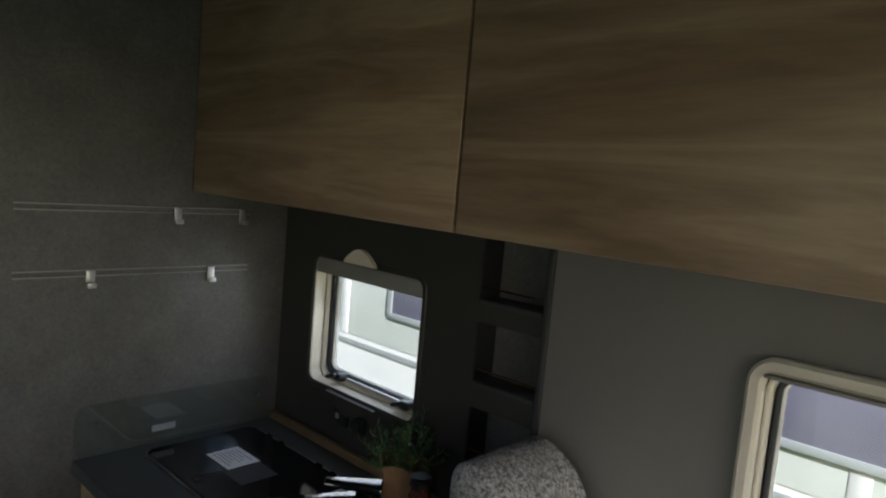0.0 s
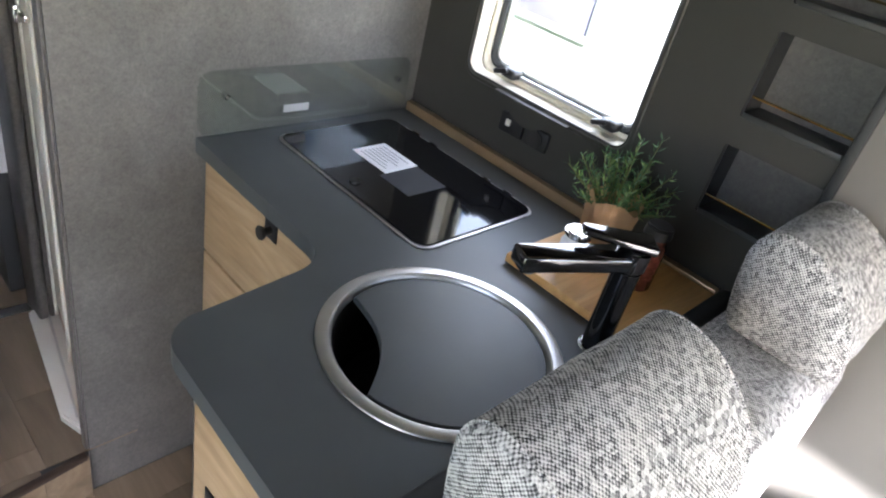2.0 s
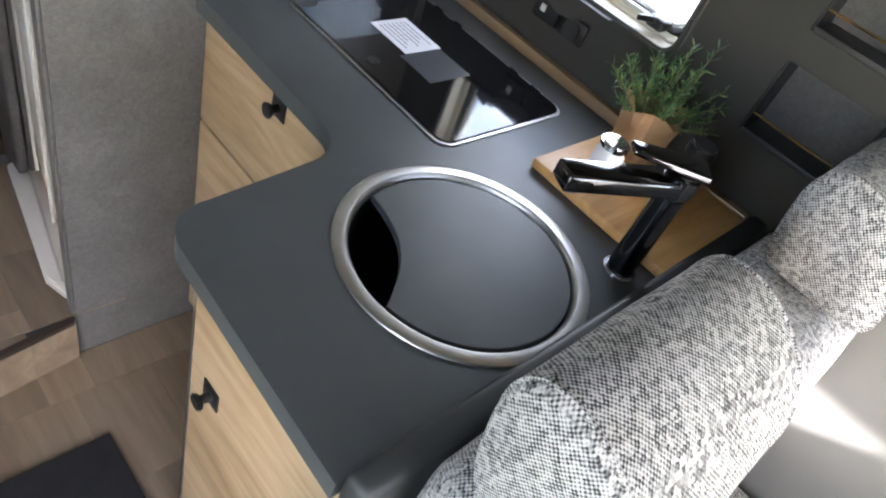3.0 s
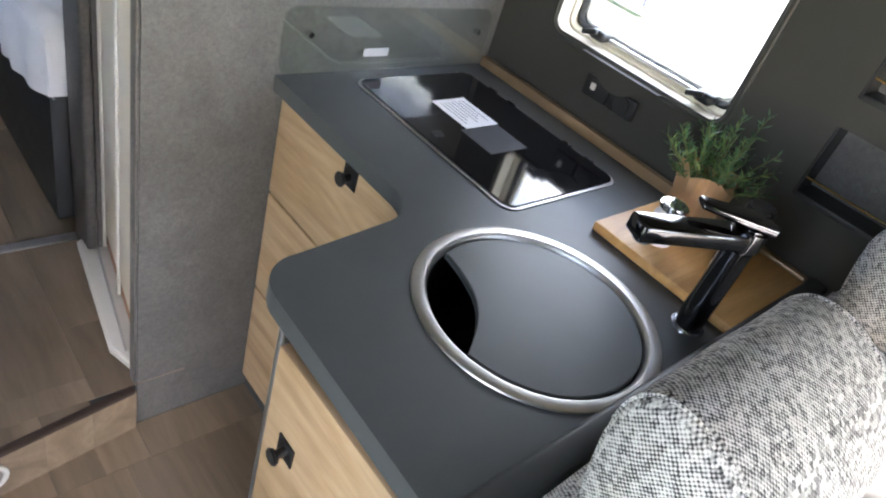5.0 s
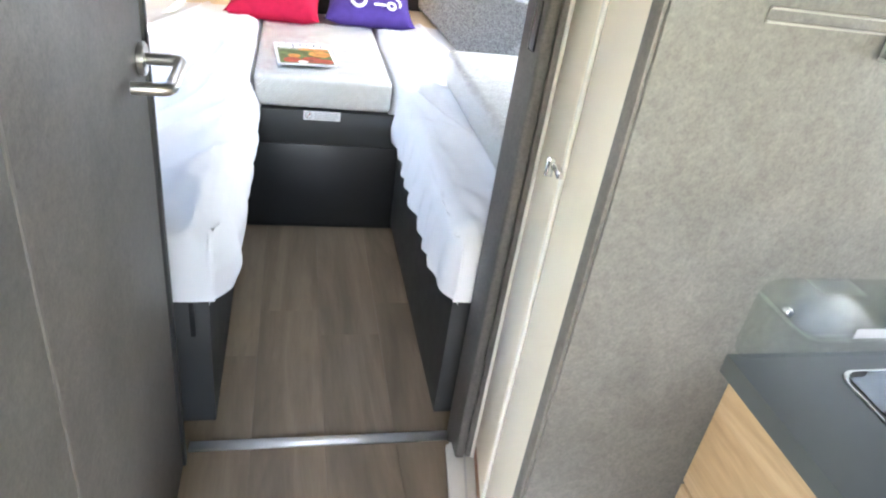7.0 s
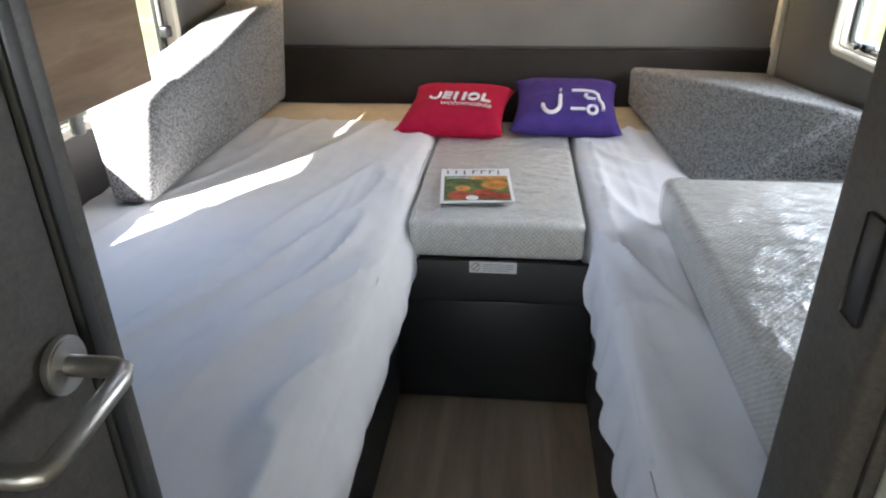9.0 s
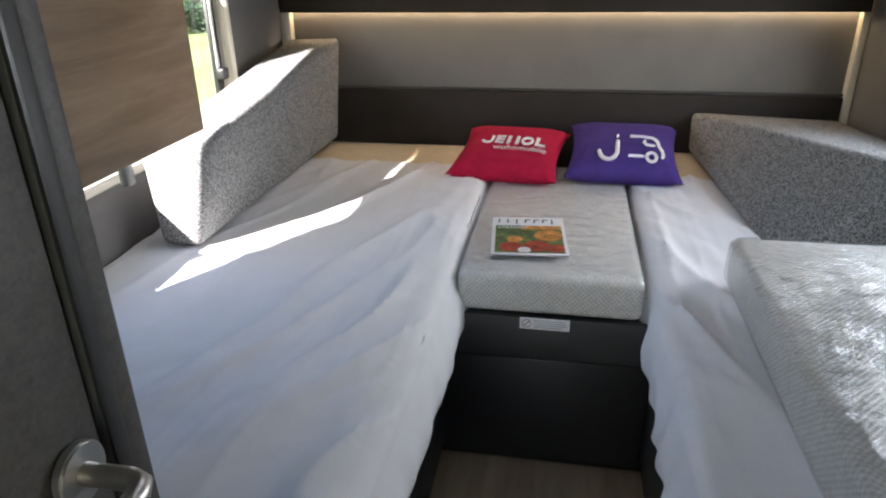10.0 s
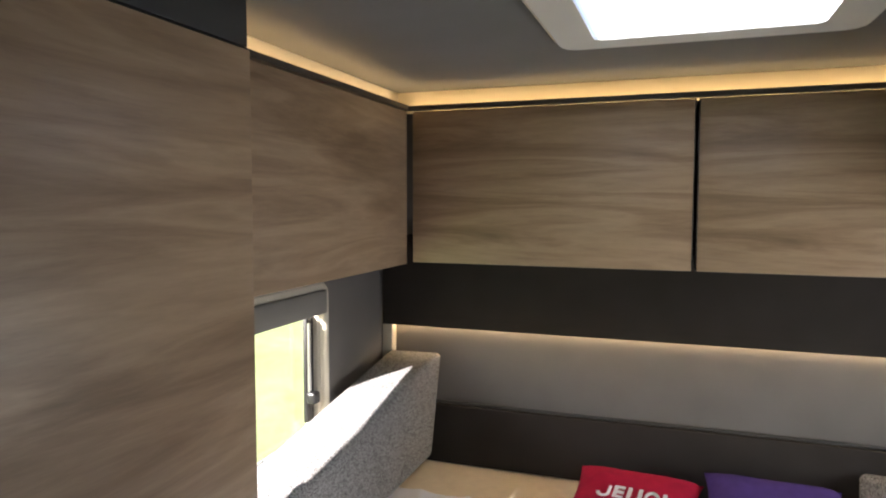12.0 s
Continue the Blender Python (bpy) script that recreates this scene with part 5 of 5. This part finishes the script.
def roof_hatch():
    h = thing("roof_hatch", (-3.49, 0.51, ZC), "white-framed roof hatch with a closed white blind", "roof window", kind="structure")
    x0, x1, y0, y1 = -3.76, -3.22, 0.215, 0.815
    o, i = round_rect(x0, x1, y0, y1, 0.05), round_rect(x0 + 0.06, x1 - 0.06, y0 + 0.085, y1 - 0.085, 0.02)
    oi = round_rect(x0 + 0.012, x1 - 0.012, y0 + 0.012, y1 - 0.012, 0.04)
    part("frame", loft([[(u, v, z) for u, v in r] for r, z in ((o, ZC - 0.001), (o, ZC - 0.012), (oi, ZC - 0.022), (i, ZC - 0.016), (i, ZC - 0.004), (o, ZC - 0.001))]), WHITE_PLASTIC, h)
    part("pane", box(x0 + 0.055, x1 - 0.055, y0 + 0.08, y1 - 0.08, ZC - 0.010, ZC - 0.007), MILKY, h, "white translucent blind")


roof_hatch()

# ---- outside ----
GZ = -0.75
m, N, L, B = material("meadow")
v = coords(N, L)
g = ramp(N, L, noise_tex(N, L, v, 0.6, 6, 0.7), [(0.3, (0.13, 0.17, 0.045)), (0.55, (0.22, 0.26, 0.08)), (0.75, (0.33, 0.33, 0.15))])
L.new(g, B.inputs["Base Color"])
B.inputs["Roughness"].default_value = 1.0
gr = bmesh.new()
bmesh.ops.create_grid(gr, x_segments=2, y_segments=2, size=600, matrix=Matrix.Translation((0, 0, GZ)))
structure("ground", gr, m, "mown grass field", "ground")

WHITE_BODY = plain("white_vehicle_body", (0.78, 0.78, 0.76), 0.35, 0, 0.03)
GREEN_BODY = plain("grey_green_vehicle_panel", (0.59, 0.62, 0.57), 0.4, 0, 0.04)
TINTED = plain("tinted_pane", (0.15, 0.145, 0.19), 0.15, 0, 0.15, 3)
GREY_BODY = plain("silver_vehicle_band", (0.30, 0.32, 0.31), 0.4, 0, 0.05)


def camper_van(x0, x1, y0, y1, side, label, windows):
    """A parked motorhome: body, skirt band, windows and wheels."""
    v = thing("motorhome", ((x0 + x1) / 2, (y0 + y1) / 2, GZ), label, "motorhome")
    part("body", box(x0, x1, y0, y1, GZ + 0.35, 2.35, 0.10, 3), WHITE_BODY, v)
    yf = y0 if side < 0 else y1
    def slab(name, xa, xb, za, zb, mat, d=0.012, bev=0.004, parent=None):
        ya, yb = (yf - d, yf + 0.001) if side < 0 else (yf - 0.001, yf + d)
        return part(name, box(xa, xb, ya, yb, za, zb, bev), mat, parent or v)
    slab("band", x0 + 0.2, x1 - 0.2, 0.522, 2.1, GREEN_BODY, 0.006)
    slab("trim_line", x0 + 0.1, x1 - 0.1, 0.449, 0.489, GREY_BODY, 0.010)
    for xq in (-3.764, -0.582):
        if x0 < xq < x1:
            slab("panel_joint", xq - 0.04, xq + 0.04, 0.522, 2.1, WHITE_BODY, 0.010)
    for xa, xb, za, zb in windows:
        w = slab("window", xa, xb, za, zb, TINTED, 0.02, 0.012)
        for q in (xa, xb):
            slab("window_edge", q - 0.025, q + 0.025, za, zb, GREY_BODY, 0.03, 0.008, w)
        slab("window_edge", xa, xb, za - 0.02, za + 0.02, GREY_BODY, 0.032, 0.008, w)
    for xw in (x0 + 1.1, x1 - 1.2):
        yw = yf + (0.12 if side < 0 else -0.12)
        t = part("wheel", cyl((xw, yw - 0.11, GZ + 0.34), (xw, yw + 0.11, GZ + 0.34), 0.34, 0.34, 32, 0.03), RUBBER, v)
        part("rim", cyl((xw, yw - 0.125, GZ + 0.34), (xw, yw + 0.125, GZ + 0.34), 0.21, 0.2, 24, 0.02), ALU, t)
    return v


camper_van(-7.2, 2.4, 3.45, 5.7, -1, "white motorhome parked alongside", [(-3.295, -2.49, 0.74, 1.28), (-1.454, -0.266, 0.707, 1.235)])
camper_van(-13.0, -7.0, -17.5, -15.2, 1, "white motorhome parked across the field", [(-10.5, -9.6, 1.1, 1.7), (-8.4, -7.9, 1.1, 1.7)])



def hedge(points, h, w, seed, label):
    """A clipped hedge of many small leaves over a dark core."""
    rnd = random.Random(seed)
    u = thing("hedge", (*points[0], GZ), label, "hedge")
    core, leaves = bmesh.new(), bmesh.new()
    for (xa, ya), (xb, yb) in zip(points, points[1:]):
        n = max(2, int(math.hypot(xb - xa, yb - ya) / 0.35))
        for k in range(n):
            x, y = xa + (xb - xa) * k / n, ya + (yb - ya) * k / n
            hh, r = h * rnd.uniform(0.8, 1.1), w * rnd.uniform(0.35, 0.5)
            b = bmesh.new()
            bmesh.ops.create_icosphere(b, subdivisions=1, radius=1, matrix=Matrix.Translation((x, y, GZ + hh / 2)) @ Matrix.Diagonal((r * 0.8, r * 0.8, hh * 0.45, 1)))
            core = join(core, b)
            for j in range(90):
                d = Vector((rnd.gauss(0, 1), rnd.gauss(0, 1), rnd.gauss(0, 1))).normalized()
                c = Vector((x + d.x * r, y + d.y * r, GZ + hh / 2 + d.z * hh * 0.5))
                a, q = Vector((rnd.gauss(0, 1), rnd.gauss(0, 1), rnd.gauss(0, 1))).normalized() * 0.07, d.cross(Vector((0.3, 0.5, 0.8))).normalized() * 0.05
                leaves.faces.new([leaves.verts.new(p) for p in (c - a, c + q, c + a, c - q)])
    part("core", core, plain("hedge_core", (0.02, 0.03, 0.012), 0.9), u)
    part("foliage", leaves, plain("hedge_leaf", (0.05, 0.09, 0.03), 0.8, 0, 0.4, 3), u)


hedge([(-24.0, -9.5), (-19.5, -13.0), (-13.0, -18.0)], 1.1, 1.2, 2, "low dark green hedge along the field")
hut = thing("garden_hut", (-24.5, -14.0, GZ), "brown timber hut at the field's edge", "hut")
part("wall", box(-26.0, -23.0, -15.6, -12.8, GZ, 1.7, 0.02), wood("hut_timber", (0.07, 0.045, 0.03), (0.10, 0.065, 0.045), (0.14, 0.09, 0.06), "z"), hut)
part("roof", moved(prism([(-1.8, -0.1), (1.8, -0.1), (0, 0.8)], -1.7, 1.7), Matrix.Translation((-24.5, -14.2, 1.8)) @ Matrix.Rotation(radians(90), 4, "X")), plain("hut_roof", (0.12, 0.09, 0.08), 0.8), hut)
part("door", box(-22.99, -22.95, -14.4, -13.6, GZ, 1.25, 0.01), plain("hut_door", (0.30, 0.22, 0.16), 0.7), hut)

# ---- planks ----
def lay_planks(floor, x0, x1, y0, y1, z, seed):
    rnd = random.Random(seed)
    w, y, row = 0.18, y0, 0
    while y < y1 - 0.01:
        ye = min(y + w, y1)
        x = x0 - rnd.uniform(0.0, 0.7)
        while x < x1:
            xe = x + 0.92
            a, c = max(x, x0), min(xe, x1)
            if c - a > 0.01:
                b = box(a + 0.0002, c - 0.0002, y + 0.0002, ye - 0.0002, z - 0.003, z, 0.0003, 1)
                part("plank", b, FLOOR_OAK, floor)
            x = xe
        y, row = ye, row + 1


lay_planks(floor_rear, XA, -1.795, 0.16, 0.90, ZS, 3)
lay_planks(floor_front, -1.69, 0.2, 0.19, 1.07, 0.0, 5)
for k in range(6):
    w = STEP_L / 6
    part("riser_plank", moved(box(w * k + 0.0004, w * (k + 1) - 0.0004, 0.0005, 0.006, 0.0005, ZS - 0.0145), STEP_M), FLOOR_OAK, floor_rear)
    ya = 0.785 - 0.594 / 6 * k
    yb = ya - 0.594 / 6
    xa, xb = -1.791 + 0.0152 * k, -1.791 + 0.0152 * (k + 1)
    if k:
        part("plank", prism([(-1.7945, ya - 0.0004), (-1.7945, yb + 0.0004), (xb, yb + 0.0004), (xa, ya - 0.0004)], ZS - 0.003, ZS), FLOOR_OAK, floor_rear)
    part("plank", prism([(xa + 0.0015, ya - 0.0004), (xb + 0.0015, yb + 0.0004), (-1.6905, yb + 0.0004), (-1.6905, ya - 0.0004)], -0.003, 0), FLOOR_OAK, floor_front)
part("plank", prism([(XP + 0.0005, 1.07), (XP + 0.0005, 0.7855), (-1.6905, 0.7855), (-1.6905, 1.07)], -0.003, 0), FLOOR_OAK, floor_front)
